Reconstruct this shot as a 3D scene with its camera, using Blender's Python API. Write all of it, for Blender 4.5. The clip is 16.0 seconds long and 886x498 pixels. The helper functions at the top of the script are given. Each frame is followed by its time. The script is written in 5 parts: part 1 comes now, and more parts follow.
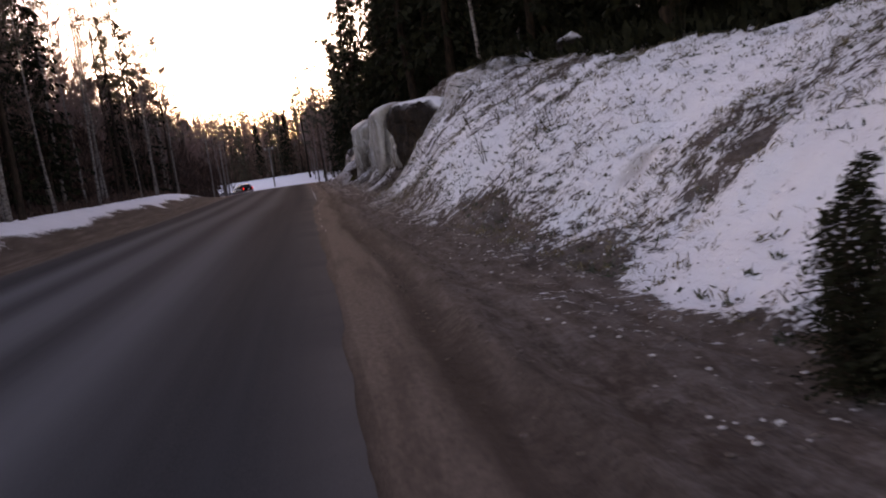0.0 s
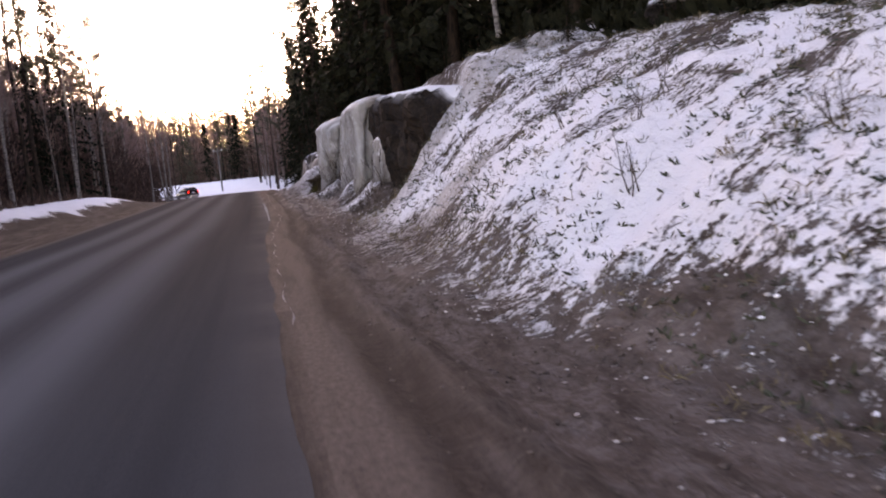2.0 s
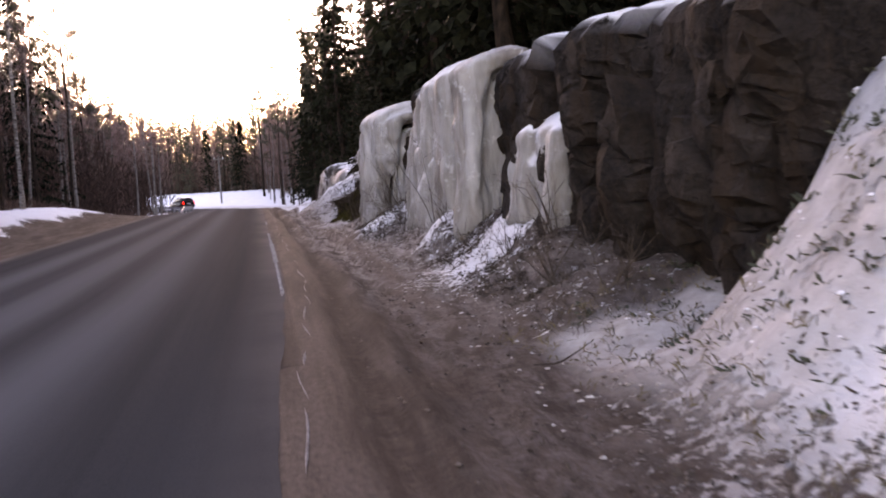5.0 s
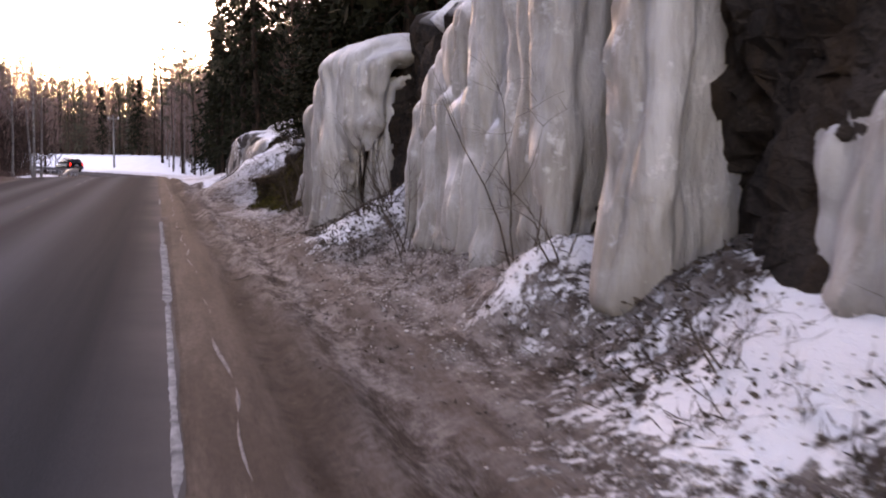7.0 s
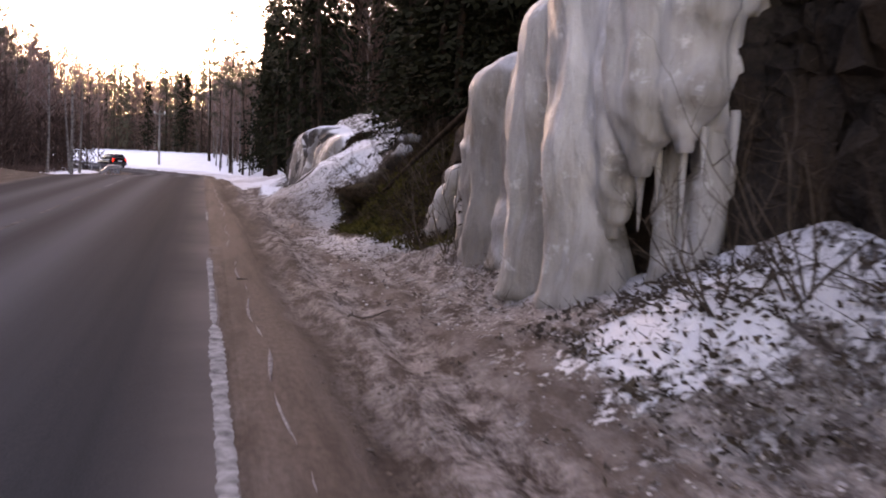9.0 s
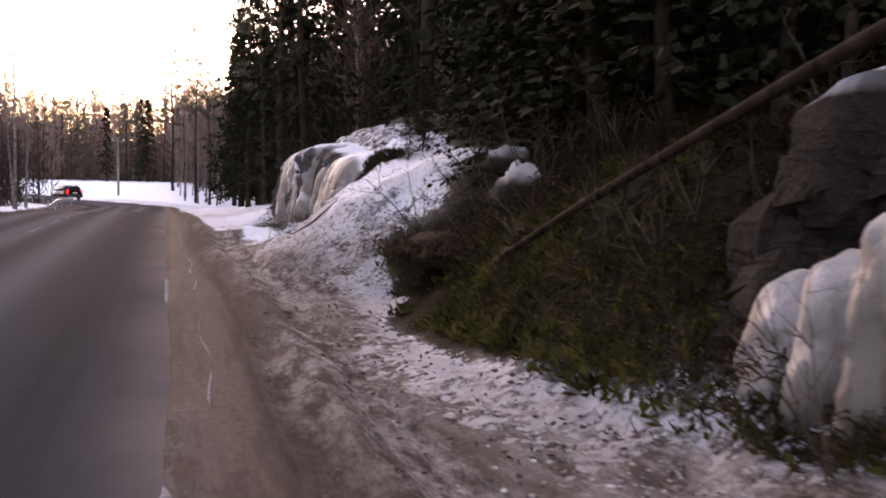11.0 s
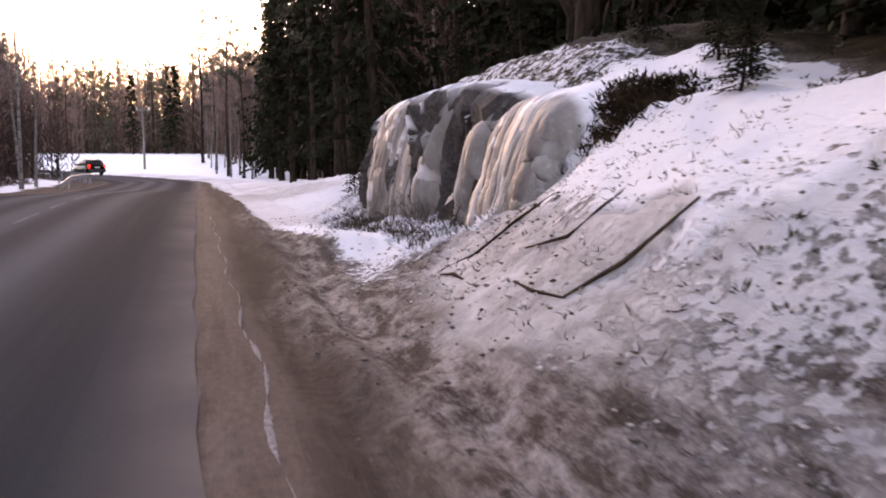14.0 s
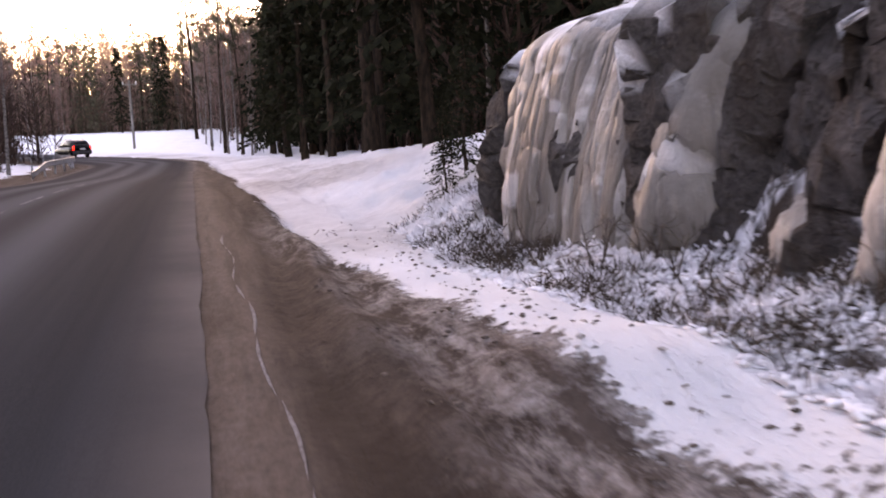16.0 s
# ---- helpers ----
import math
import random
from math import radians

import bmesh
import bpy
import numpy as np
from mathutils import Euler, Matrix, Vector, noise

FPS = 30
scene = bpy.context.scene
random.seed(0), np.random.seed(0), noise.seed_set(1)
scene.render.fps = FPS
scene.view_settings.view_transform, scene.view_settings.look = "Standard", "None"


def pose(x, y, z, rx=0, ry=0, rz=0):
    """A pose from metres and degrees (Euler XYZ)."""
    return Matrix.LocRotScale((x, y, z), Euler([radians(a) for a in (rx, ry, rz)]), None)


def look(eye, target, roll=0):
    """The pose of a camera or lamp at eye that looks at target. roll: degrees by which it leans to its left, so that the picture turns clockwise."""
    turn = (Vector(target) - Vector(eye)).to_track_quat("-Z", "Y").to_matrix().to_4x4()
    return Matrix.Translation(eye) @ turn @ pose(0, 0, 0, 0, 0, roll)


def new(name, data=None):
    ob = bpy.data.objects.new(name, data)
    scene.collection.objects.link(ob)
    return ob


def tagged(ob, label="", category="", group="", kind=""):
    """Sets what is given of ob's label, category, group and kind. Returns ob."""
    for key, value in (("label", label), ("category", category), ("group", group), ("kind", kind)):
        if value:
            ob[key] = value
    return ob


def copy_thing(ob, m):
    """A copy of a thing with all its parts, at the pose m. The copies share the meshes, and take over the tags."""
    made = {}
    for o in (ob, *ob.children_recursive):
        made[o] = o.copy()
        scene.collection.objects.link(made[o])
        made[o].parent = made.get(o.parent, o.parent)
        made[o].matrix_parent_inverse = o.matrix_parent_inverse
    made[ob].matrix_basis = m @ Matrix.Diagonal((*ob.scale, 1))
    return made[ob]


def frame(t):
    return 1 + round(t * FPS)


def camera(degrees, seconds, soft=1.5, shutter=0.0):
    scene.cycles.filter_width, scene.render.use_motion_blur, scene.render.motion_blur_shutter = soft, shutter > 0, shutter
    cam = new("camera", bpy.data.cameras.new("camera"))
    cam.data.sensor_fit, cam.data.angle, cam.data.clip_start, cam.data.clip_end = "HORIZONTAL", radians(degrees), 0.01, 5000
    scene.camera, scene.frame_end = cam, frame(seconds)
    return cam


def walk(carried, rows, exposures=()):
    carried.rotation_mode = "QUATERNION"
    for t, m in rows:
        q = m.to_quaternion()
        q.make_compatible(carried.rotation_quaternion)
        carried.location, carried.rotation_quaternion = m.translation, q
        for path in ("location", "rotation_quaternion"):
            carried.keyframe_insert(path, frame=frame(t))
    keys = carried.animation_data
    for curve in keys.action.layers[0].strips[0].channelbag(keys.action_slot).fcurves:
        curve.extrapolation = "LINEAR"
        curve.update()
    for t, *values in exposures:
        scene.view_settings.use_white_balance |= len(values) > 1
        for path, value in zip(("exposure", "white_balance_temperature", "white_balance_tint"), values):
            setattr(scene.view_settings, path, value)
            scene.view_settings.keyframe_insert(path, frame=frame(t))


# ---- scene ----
# ---------- camera ----------
cam = camera(48.0, 16.0, soft=1.9, shutter=0.25)
PATH = [
    (0.0, pose(0.081, -6.719, 1.224, 84.20, 8.76, -7.69)),
    (0.5, pose(-0.039, -4.343, 1.243, 82.65, 10.11, -8.38)),
    (1.0, pose(-0.027, -1.845, 1.339, 82.78, 7.74, -10.42)),
    (1.5, pose(0.043, 0.724, 1.380, 85.51, 7.22, -9.40)),
    (2.0, pose(0.052, 3.102, 1.395, 84.42, 6.36, -10.43)),
    (2.5, pose(-0.009, 5.512, 1.412, 85.89, 7.78, -10.74)),
    (3.0, pose(-0.079, 8.058, 1.468, 85.22, 7.75, -11.49)),
    (3.5, pose(-0.090, 10.656, 1.492, 86.00, 7.09, -10.44)),
    (4.0, pose(-0.100, 13.228, 1.496, 86.03, 5.03, -12.44)),
    (4.5, pose(-0.055, 15.982, 1.471, 86.03, 4.48, -10.66)),
    (6.8, look((0.082, 26.494, 1.449), (0.556, 28.426, 1.243), 1.8)),
    (7.0, pose(0.089, 27.375, 1.458, 84.53, -0.70, -15.63)),
    (7.5, pose(0.006, 29.450, 1.453, 86.28, 0.12, -15.79)),
    (8.0, pose(-0.063, 31.529, 1.437, 86.21, -2.43, -15.08)),
    (8.5, pose(-0.026, 33.484, 1.413, 85.65, -1.15, -14.76)),
    (9.0, pose(-0.002, 35.531, 1.395, 84.75, -2.27, -13.15)),
    (9.5, pose(0.073, 37.573, 1.394, 85.54, -0.99, -15.21)),
    (10.0, pose(0.053, 39.740, 1.382, 86.40, -2.58, -15.07)),
    (12.3, look((0.069, 48.161, 1.433), (0.586, 50.085, 1.257), -1.4)),
    (12.5, pose(0.084, 48.703, 1.425, 84.51, 1.40, -15.01)),
    (13.0, pose(0.017, 50.688, 1.409, 83.21, 2.82, -12.41)),
    (13.5, pose(0.021, 52.582, 1.376, 84.09, 0.71, -11.61)),
    (14.0, pose(0.015, 54.471, 1.346, 84.18, 0.17, -13.49)),
    (14.5, pose(0.017, 56.415, 1.342, 83.21, -1.04, -13.05)),
    (15.0, pose(0.032, 58.232, 1.346, 84.32, 0.95, -13.33)),
    (15.5, pose(-0.014, 60.215, 1.358, 83.35, 0.45, -13.63)),
    (16.0, pose(-0.080, 62.424, 1.362, 82.19, 2.46, -13.88)),
]
walk(cam, PATH, exposures=[(0.0, 2.55, 12300, 41), (0.5, 2.55, 12300, 41), (1.0, 3.15, 12300, 41), (1.5, 3.45, 12300, 41), (3.5, 3.75, 12300, 41), (7.0, 3.95, 13000, 42), (10.0, 3.95, 13300, 42), (12.4, 4.2, 14000, 41), (16.0, 4.05, 14000, 41)])

SUN_EL, SUN_AZ, SUN, SKY = 12.0, -5.0, 0.08, 0.10

# ---------- world, sun, exposure ----------
world = bpy.data.worlds.new("sky")
scene.world = world
world.use_nodes = True
wn = world.node_tree
sky = wn.nodes.new("ShaderNodeTexSky")
sky.sky_type = 'NISHITA'
sky.sun_disc = False
sky.sun_elevation = radians(SUN_EL)
sky.sun_rotation = radians(SUN_AZ)
sky.air_density, sky.dust_density, sky.ozone_density = 0.7, 0.25, 2.0
bg = next(n for n in wn.nodes if n.type == 'BACKGROUND')
bg.inputs["Strength"].default_value = SKY
wn.links.new(sky.outputs[0], bg.inputs["Color"])
sun_data = bpy.data.lights.new("sun", 'SUN')
sun_data.energy, sun_data.angle, sun_data.color = SUN, radians(25.0), (1.0, 0.92, 0.86)
sun = new("sun", sun_data)
away = Vector((math.sin(radians(SUN_AZ)) * math.cos(radians(SUN_EL)), math.cos(radians(SUN_AZ)) * math.cos(radians(SUN_EL)), math.sin(radians(SUN_EL))))
sun.matrix_world = look(away * 50 + Vector((0, 0, 30)), (0, 0, 30))


# ---------- numeric helpers ----------
def hashed(i, j, k, seed):
    n = (i * 374761393 + j * 668265263 + k * 2147483647 + seed * 1274126177) & 0xFFFFFFFF
    n = ((n ^ (n >> 13)) * 1274126177) & 0xFFFFFFFF
    n = n ^ (n >> 16)
    return (n & 0xFFFFFF) / float(0xFFFFFF)


def vnoise(x, y, z=0.0, seed=0):
    """Smooth lattice noise, -1 to 1."""
    x, y, z = np.broadcast_arrays(np.asarray(x, float), np.asarray(y, float), np.asarray(z, float))
    i, j, k = (np.floor(c).astype(np.int64) for c in (x, y, z))
    f, g, h = x - i, y - j, z - k
    f, g, h = (c * c * (3 - 2 * c) for c in (f, g, h))
    out = 0
    for a, wa in ((0, 1 - f), (1, f)):
        for b, wb in ((0, 1 - g), (1, g)):
            for c, wc in ((0, 1 - h), (1, h)):
                out = out + wa * wb * wc * hashed(i + a, j + b, k + c, seed)
    return 2 * out - 1


def fbm(x, y, z=0.0, seed=0, octaves=4):
    total, amp, norm = 0, 1.0, 0
    for o in range(octaves):
        total = total + amp * vnoise(np.asarray(x) * 2**o, np.asarray(y) * 2**o, np.asarray(z) * 2**o, seed + o)
        norm += amp
        amp *= 0.5
    return total / norm


def smooth(a, b, x):
    t = np.clip((np.asarray(x, float) - a) / (b - a), 0, 1)
    return t * t * (3 - 2 * t)


def mesh_from(name, verts, faces, material=None, flat=False):
    me = bpy.data.meshes.new(name)
    me.from_pydata([tuple(v) for v in np.asarray(verts, float).tolist()], [], faces if isinstance(faces, list) else faces.tolist())
    me.update()
    if not flat:
        me.polygons.foreach_set("use_smooth", [True] * len(me.polygons))
    if material:
        me.materials.append(material)
    return me


def grid_faces(nu, nv, wrap_v=False):
    i = np.arange(nu - 1)[:, None]
    j = np.arange(nv if wrap_v else nv - 1)[None]
    j2 = (j + 1) % nv
    q = np.stack(np.broadcast_arrays(i * nv + j, (i + 1) * nv + j, (i + 1) * nv + j2, i * nv + j2), -1)
    return q.reshape(-1, 4)


def bm_object(name, bm, material, parent=None, label="", flat=False):
    me = bpy.data.meshes.new(name)
    bm.to_mesh(me)
    bm.free()
    if not flat:
        me.polygons.foreach_set("use_smooth", [True] * len(me.polygons))
    me.materials.append(material)
    ob = new(name, me)
    ob.parent = parent
    if label:
        tagged(ob, label=label)
    return ob


def part(name, me, parent, label=""):
    ob = new(name, me)
    ob.parent = parent
    if label:
        tagged(ob, label=label)
    return ob


# ---------- materials ----------
def material(name, rough=0.8, spec=0.3):
    m = bpy.data.materials.new(name)
    m.use_nodes = True
    nt = m.node_tree
    b = next(n for n in nt.nodes if n.type == 'BSDF_PRINCIPLED')
    b.inputs["Roughness"].default_value = rough
    b.inputs["Specular IOR Level"].default_value = spec
    return m, nt, b


def node(nt, kind, **inputs):
    n = nt.nodes.new(kind)
    for key, value in inputs.items():
        n.inputs[key.replace("_", " ")].default_value = value
    return n


def noise_tex(nt, scale, detail=4.0, rough=0.6, stretch=(1, 1, 1), distortion=0.0):
    co = nt.nodes.new("ShaderNodeNewGeometry")
    mp = nt.nodes.new("ShaderNodeMapping")
    mp.inputs["Scale"].default_value = stretch
    nt.links.new(co.outputs["Position"], mp.inputs["Vector"])
    n = node(nt, "ShaderNodeTexNoise", Scale=scale, Detail=detail, Roughness=rough, Distortion=distortion)
    nt.links.new(mp.outputs[0], n.inputs["Vector"])
    return n.outputs["Fac"]


def ramp(nt, fac, stops):
    r = nt.nodes.new("ShaderNodeValToRGB")
    while len(r.color_ramp.elements) < len(stops):
        r.color_ramp.elements.new(0.5)
    for e, (p, c) in zip(r.color_ramp.elements, stops):
        e.position, e.color = p, (*(c if isinstance(c, tuple) else (c, c, c)), 1)
    nt.links.new(fac, r.inputs[0])
    return r.outputs[0]


def mix(nt, fac, a, b, blend='MIX'):
    m = nt.nodes.new("ShaderNodeMix")
    m.data_type, m.blend_type = 'RGBA', blend
    for sock, v in ((m.inputs[0], fac), (m.inputs[6], a), (m.inputs[7], b)):
        if isinstance(v, (int, float)):
            sock.default_value = v
        elif isinstance(v, tuple):
            sock.default_value = (*v, 1)
        else:
            nt.links.new(v, sock)
    return m.outputs[2]


def math_node(nt, op, a, b, clamp=False):
    m = nt.nodes.new("ShaderNodeMath")
    m.operation, m.use_clamp = op, clamp
    for sock, v in ((m.inputs[0], a), (m.inputs[1], b)):
        if isinstance(v, (int, float)):
            sock.default_value = v
        else:
            nt.links.new(v, sock)
    return m.outputs[0]


def bump(nt, b, height, strength, distance):
    n = node(nt, "ShaderNodeBump", Strength=strength, Distance=distance)
    nt.links.new(height, n.inputs["Height"])
    nt.links.new(n.outputs[0], b.inputs["Normal"])


def attribute(nt, name):
    a = nt.nodes.new("ShaderNodeAttribute")
    a.attribute_name = name
    return a.outputs["Fac"]


def asphalt_material():
    m, nt, b = material("asphalt", 0.9, 0.002)
    b.inputs["Specular Tint"].default_value = (0.7, 0.85, 1.0, 1)
    grain = noise_tex(nt, 90, 3)
    streak = noise_tex(nt, 1.0, 4, 0.6, (2.2, 0.04, 1))
    patch = noise_tex(nt, 0.35, 5)
    track = attribute(nt, "track")
    c = ramp(nt, streak, [(0.25, (0.020, 0.022, 0.025)), (0.75, (0.044, 0.047, 0.053))])
    c = mix(nt, 0.35, c, ramp(nt, grain, [(0.3, (0.016, 0.016, 0.017)), (0.7, (0.06, 0.06, 0.062))]))
    c = mix(nt, math_node(nt, 'MULTIPLY', track, 0.75), c, (0.095, 0.098, 0.106))
    c = mix(nt, math_node(nt, 'MULTIPLY', attribute(nt, "dirt"), ramp(nt, patch, [(0.3, 0.4), (0.65, 1.0)])), c, (0.15, 0.125, 0.115))
    nt.links.new(c, b.inputs["Base Color"])
    bump(nt, b, grain, 0.3, 0.006)
    return m


def ground_material():
    m, nt, b = material("ground_cover", 0.95, 0.05)
    fine, mid, big = noise_tex(nt, 13, 6, 0.7), noise_tex(nt, 3.4, 6, 0.66), noise_tex(nt, 0.9, 4)
    streak = noise_tex(nt, 1.6, 5, 0.62, (2.2, 0.22, 1))
    drawn = noise_tex(nt, 4.2, 6, 0.66, (1, 0.24, 1))
    earth = ramp(nt, drawn, [(0.3, (0.05, 0.036, 0.03)), (0.5, (0.078, 0.057, 0.049)), (0.72, (0.13, 0.1, 0.088))])
    earth = mix(nt, 0.45, earth, ramp(nt, fine, [(0.3, (0.03, 0.02, 0.016)), (0.7, (0.155, 0.119, 0.105))]))
    earth = mix(nt, 0.5, earth, ramp(nt, streak, [(0.34, (0.035, 0.025, 0.021)), (0.5, (0.08, 0.058, 0.05)), (0.66, (0.155, 0.12, 0.107))]))
    # dark moss of the bank; near black, it also paints the wood's shade
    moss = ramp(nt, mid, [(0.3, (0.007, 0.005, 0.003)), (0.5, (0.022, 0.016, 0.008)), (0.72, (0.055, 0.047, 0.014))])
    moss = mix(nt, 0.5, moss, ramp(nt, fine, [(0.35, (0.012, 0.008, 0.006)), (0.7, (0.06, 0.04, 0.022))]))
    grit = noise_tex(nt, 26, 4, 0.6, (1, 0.35, 1))
    earth = mix(nt, attribute(nt, "sand"), earth, ramp(nt, grit, [(0.3, (0.074, 0.053, 0.044)), (0.7, (0.122, 0.089, 0.075))]))
    earth = mix(nt, math_node(nt, 'MULTIPLY', attribute(nt, "mud"), ramp(nt, mid, [(0.38, 1.0), (0.62, 0.25)])), earth, ramp(nt, fine, [(0.3, (0.028, 0.019, 0.016)), (0.7, (0.075, 0.054, 0.046))]))
    # damp darker ruts, then grey frost in broken patches
    damp = noise_tex(nt, 1.1, 5, 0.7, (1.8, 0.16, 1), 0.15)
    earth = mix(nt, ramp(nt, damp, [(0.47, 0.0), (0.58, 0.6)]), earth, (0.045, 0.031, 0.026))
    rime = noise_tex(nt, 5.5, 8, 0.76, (1, 0.3, 1), 0.1)
    earth = mix(nt, math_node(nt, 'MULTIPLY', attribute(nt, "frost"), ramp(nt, rime, [(0.42, 0.0), (0.58, 1.0)])), earth, ramp(nt, fine, [(0.35, (0.19, 0.155, 0.144)), (0.65, (0.41, 0.365, 0.35))]))
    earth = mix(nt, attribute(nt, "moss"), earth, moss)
    snow = ramp(nt, big, [(0.3, (0.82, 0.81, 0.84)), (0.7, (0.91, 0.90, 0.93))])
    # snow cover thins out in patches that grass and clods break through
    cover = attribute(nt, "snow")
    broken = math_node(nt, 'ADD', math_node(nt, 'MULTIPLY', fine, 0.55), math_node(nt, 'MULTIPLY', mid, 0.45))
    lim = math_node(nt, 'SUBTRACT', math_node(nt, 'ADD', math_node(nt, 'MULTIPLY', cover, 0.36), 0.28), broken)
    keep = math_node(nt, 'MULTIPLY', lim, 20.0, False)
    keep = math_node(nt, 'ADD', keep, 0.5, True)
    dusty = mix(nt, attribute(nt, "dust"), snow, ramp(nt, mid, [(0.35, (0.25, 0.214, 0.203)), (0.65, (0.52, 0.483, 0.472))]))
    c = mix(nt, keep, earth, dusty)
    c = mix(nt, attribute(nt, "ice"), c, ramp(nt, mid, [(0.3, (0.26, 0.23, 0.215)), (0.7, (0.52, 0.495, 0.485))]))
    nt.links.new(c, b.inputs["Base Color"])
    h = math_node(nt, 'ADD', math_node(nt, 'MULTIPLY', fine, 0.8), math_node(nt, 'MULTIPLY', drawn, 1.3))
    h = math_node(nt, 'ADD', h, math_node(nt, 'MULTIPLY', keep, 0.5))
    calm = math_node(nt, 'MAXIMUM', attribute(nt, "ice"), math_node(nt, 'MULTIPLY', attribute(nt, "sand"), 0.95))
    h = math_node(nt, 'MULTIPLY', h, math_node(nt, 'SUBTRACT', 1.0, math_node(nt, 'MULTIPLY', calm, 0.8)))
    bump(nt, b, h, 1.0, 0.08)
    return m


def ice_material():
    m, nt, b = material("flow_ice", 0.6, 0.25)
    streak = noise_tex(nt, 3.0, 5, 0.6, (1, 1, 0.16), 0.4)
    fine = noise_tex(nt, 13, 4, 0.6, (1, 1, 0.3))
    cloud = noise_tex(nt, 1.3, 3)
    c = ramp(nt, streak, [(0.30, (0.12, 0.102, 0.09)), (0.44, (0.30, 0.278, 0.262)), (0.64, (0.47, 0.455, 0.445))])
    c = mix(nt, 0.4, c, ramp(nt, cloud, [(0.35, (0.22, 0.20, 0.185)), (0.65, (0.47, 0.46, 0.45))]))
    stain = noise_tex(nt, 2.2, 5, 0.65, (1, 1, 0.22), 0.6)
    c = mix(nt, ramp(nt, stain, [(0.50, 0.0), (0.64, 0.6)]), c, (0.19, 0.15, 0.125))
    rime = noise_tex(nt, 4.5, 6, 0.7)
    c = mix(nt, ramp(nt, rime, [(0.58, 0.0), (0.68, 0.5)]), c, (0.76, 0.75, 0.76))
    c = mix(nt, attribute(nt, "dirt"), c, (0.14, 0.115, 0.1))
    c = mix(nt, attribute(nt, "snow"), c, (0.85, 0.84, 0.87))
    nt.links.new(c, b.inputs["Base Color"])
    b.inputs["Subsurface Weight"].default_value = 0.1
    b.inputs["Subsurface Radius"].default_value = (0.06, 0.07, 0.08)
    b.inputs["Subsurface Scale"].default_value = 1.0
    bump(nt, b, math_node(nt, 'ADD', streak, math_node(nt, 'ADD', math_node(nt, 'MULTIPLY', fine, 0.8), math_node(nt, 'MULTIPLY', rime, 0.4))), 0.6, 0.07)
    return m


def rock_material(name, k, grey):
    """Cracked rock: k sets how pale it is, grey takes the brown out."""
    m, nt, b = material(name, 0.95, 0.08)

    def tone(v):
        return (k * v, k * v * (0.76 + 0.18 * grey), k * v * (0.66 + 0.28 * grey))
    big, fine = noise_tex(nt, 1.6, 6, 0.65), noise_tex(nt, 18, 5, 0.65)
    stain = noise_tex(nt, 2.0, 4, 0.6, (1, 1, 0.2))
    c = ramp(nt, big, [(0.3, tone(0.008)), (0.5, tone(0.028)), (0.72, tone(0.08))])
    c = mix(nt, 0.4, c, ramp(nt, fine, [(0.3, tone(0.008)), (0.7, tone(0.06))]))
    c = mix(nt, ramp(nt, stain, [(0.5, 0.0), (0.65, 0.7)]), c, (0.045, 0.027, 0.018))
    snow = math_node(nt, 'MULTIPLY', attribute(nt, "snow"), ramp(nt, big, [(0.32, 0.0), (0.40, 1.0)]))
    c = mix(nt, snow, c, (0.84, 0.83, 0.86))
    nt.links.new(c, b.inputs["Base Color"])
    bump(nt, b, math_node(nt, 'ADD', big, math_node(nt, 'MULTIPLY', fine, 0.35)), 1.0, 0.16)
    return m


def plain_noise_material(name, dark, light, scale=8.0, rough=0.85, stretch=(1, 1, 1), spec=0.25, vary=0.35):
    m, nt, b = material(name, rough, spec)
    n = noise_tex(nt, scale, 4, 0.65, stretch)
    c = ramp(nt, n, [(0.32, dark), (0.68, light)])
    info = nt.nodes.new("ShaderNodeObjectInfo")
    shade = math_node(nt, 'ADD', math_node(nt, 'MULTIPLY', info.outputs["Random"], vary), 1 - vary / 2)
    hsv = nt.nodes.new("ShaderNodeHueSaturation")
    nt.links.new(c, hsv.inputs["Color"])
    nt.links.new(shade, hsv.inputs["Value"])
    nt.links.new(hsv.outputs[0], b.inputs["Base Color"])
    return m


def birch_material():
    m, nt, b = material("birch_bark", 0.7, 0.3)
    n = noise_tex(nt, 5, 4, 0.6, (1, 1, 3.0))
    c = ramp(nt, n, [(0.38, (0.05, 0.038, 0.033)), (0.50, (0.15, 0.125, 0.11)), (0.75, (0.36, 0.325, 0.30))])
    nt.links.new(c, b.inputs["Base Color"])
    return m


ASPHALT, GROUND, ICE = asphalt_material(), ground_material(), ice_material()
# one rock recipe in two tones: dark brown, and paler grey
ROCK, GRANITE = rock_material("dark_brown_rock", 0.95, 0.05), rock_material("dark_granite", 2.5, 0.6)
BARK = plain_noise_material("pine_bark", (0.012, 0.009, 0.007), (0.055, 0.036, 0.027), 9, 0.95, (1, 1, 0.3), spec=0.03)
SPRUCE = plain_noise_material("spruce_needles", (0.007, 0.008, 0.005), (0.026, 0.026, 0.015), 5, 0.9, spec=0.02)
THICKET = plain_noise_material("brown_thicket", (0.03, 0.018, 0.014), (0.12, 0.072, 0.058), 3, 0.9, spec=0.05)
PINE = plain_noise_material("pine_needles", (0.026, 0.025, 0.014), (0.075, 0.066, 0.04), 5, 0.7)
TWIG = plain_noise_material("bare_twigs", (0.11, 0.06, 0.05), (0.26, 0.155, 0.13), 5, 0.85)
DEADWOOD = plain_noise_material("dark_twigs", (0.03, 0.022, 0.018), (0.1, 0.072, 0.055), 9, 0.85)
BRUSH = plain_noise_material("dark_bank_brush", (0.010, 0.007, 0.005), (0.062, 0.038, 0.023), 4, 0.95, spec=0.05)
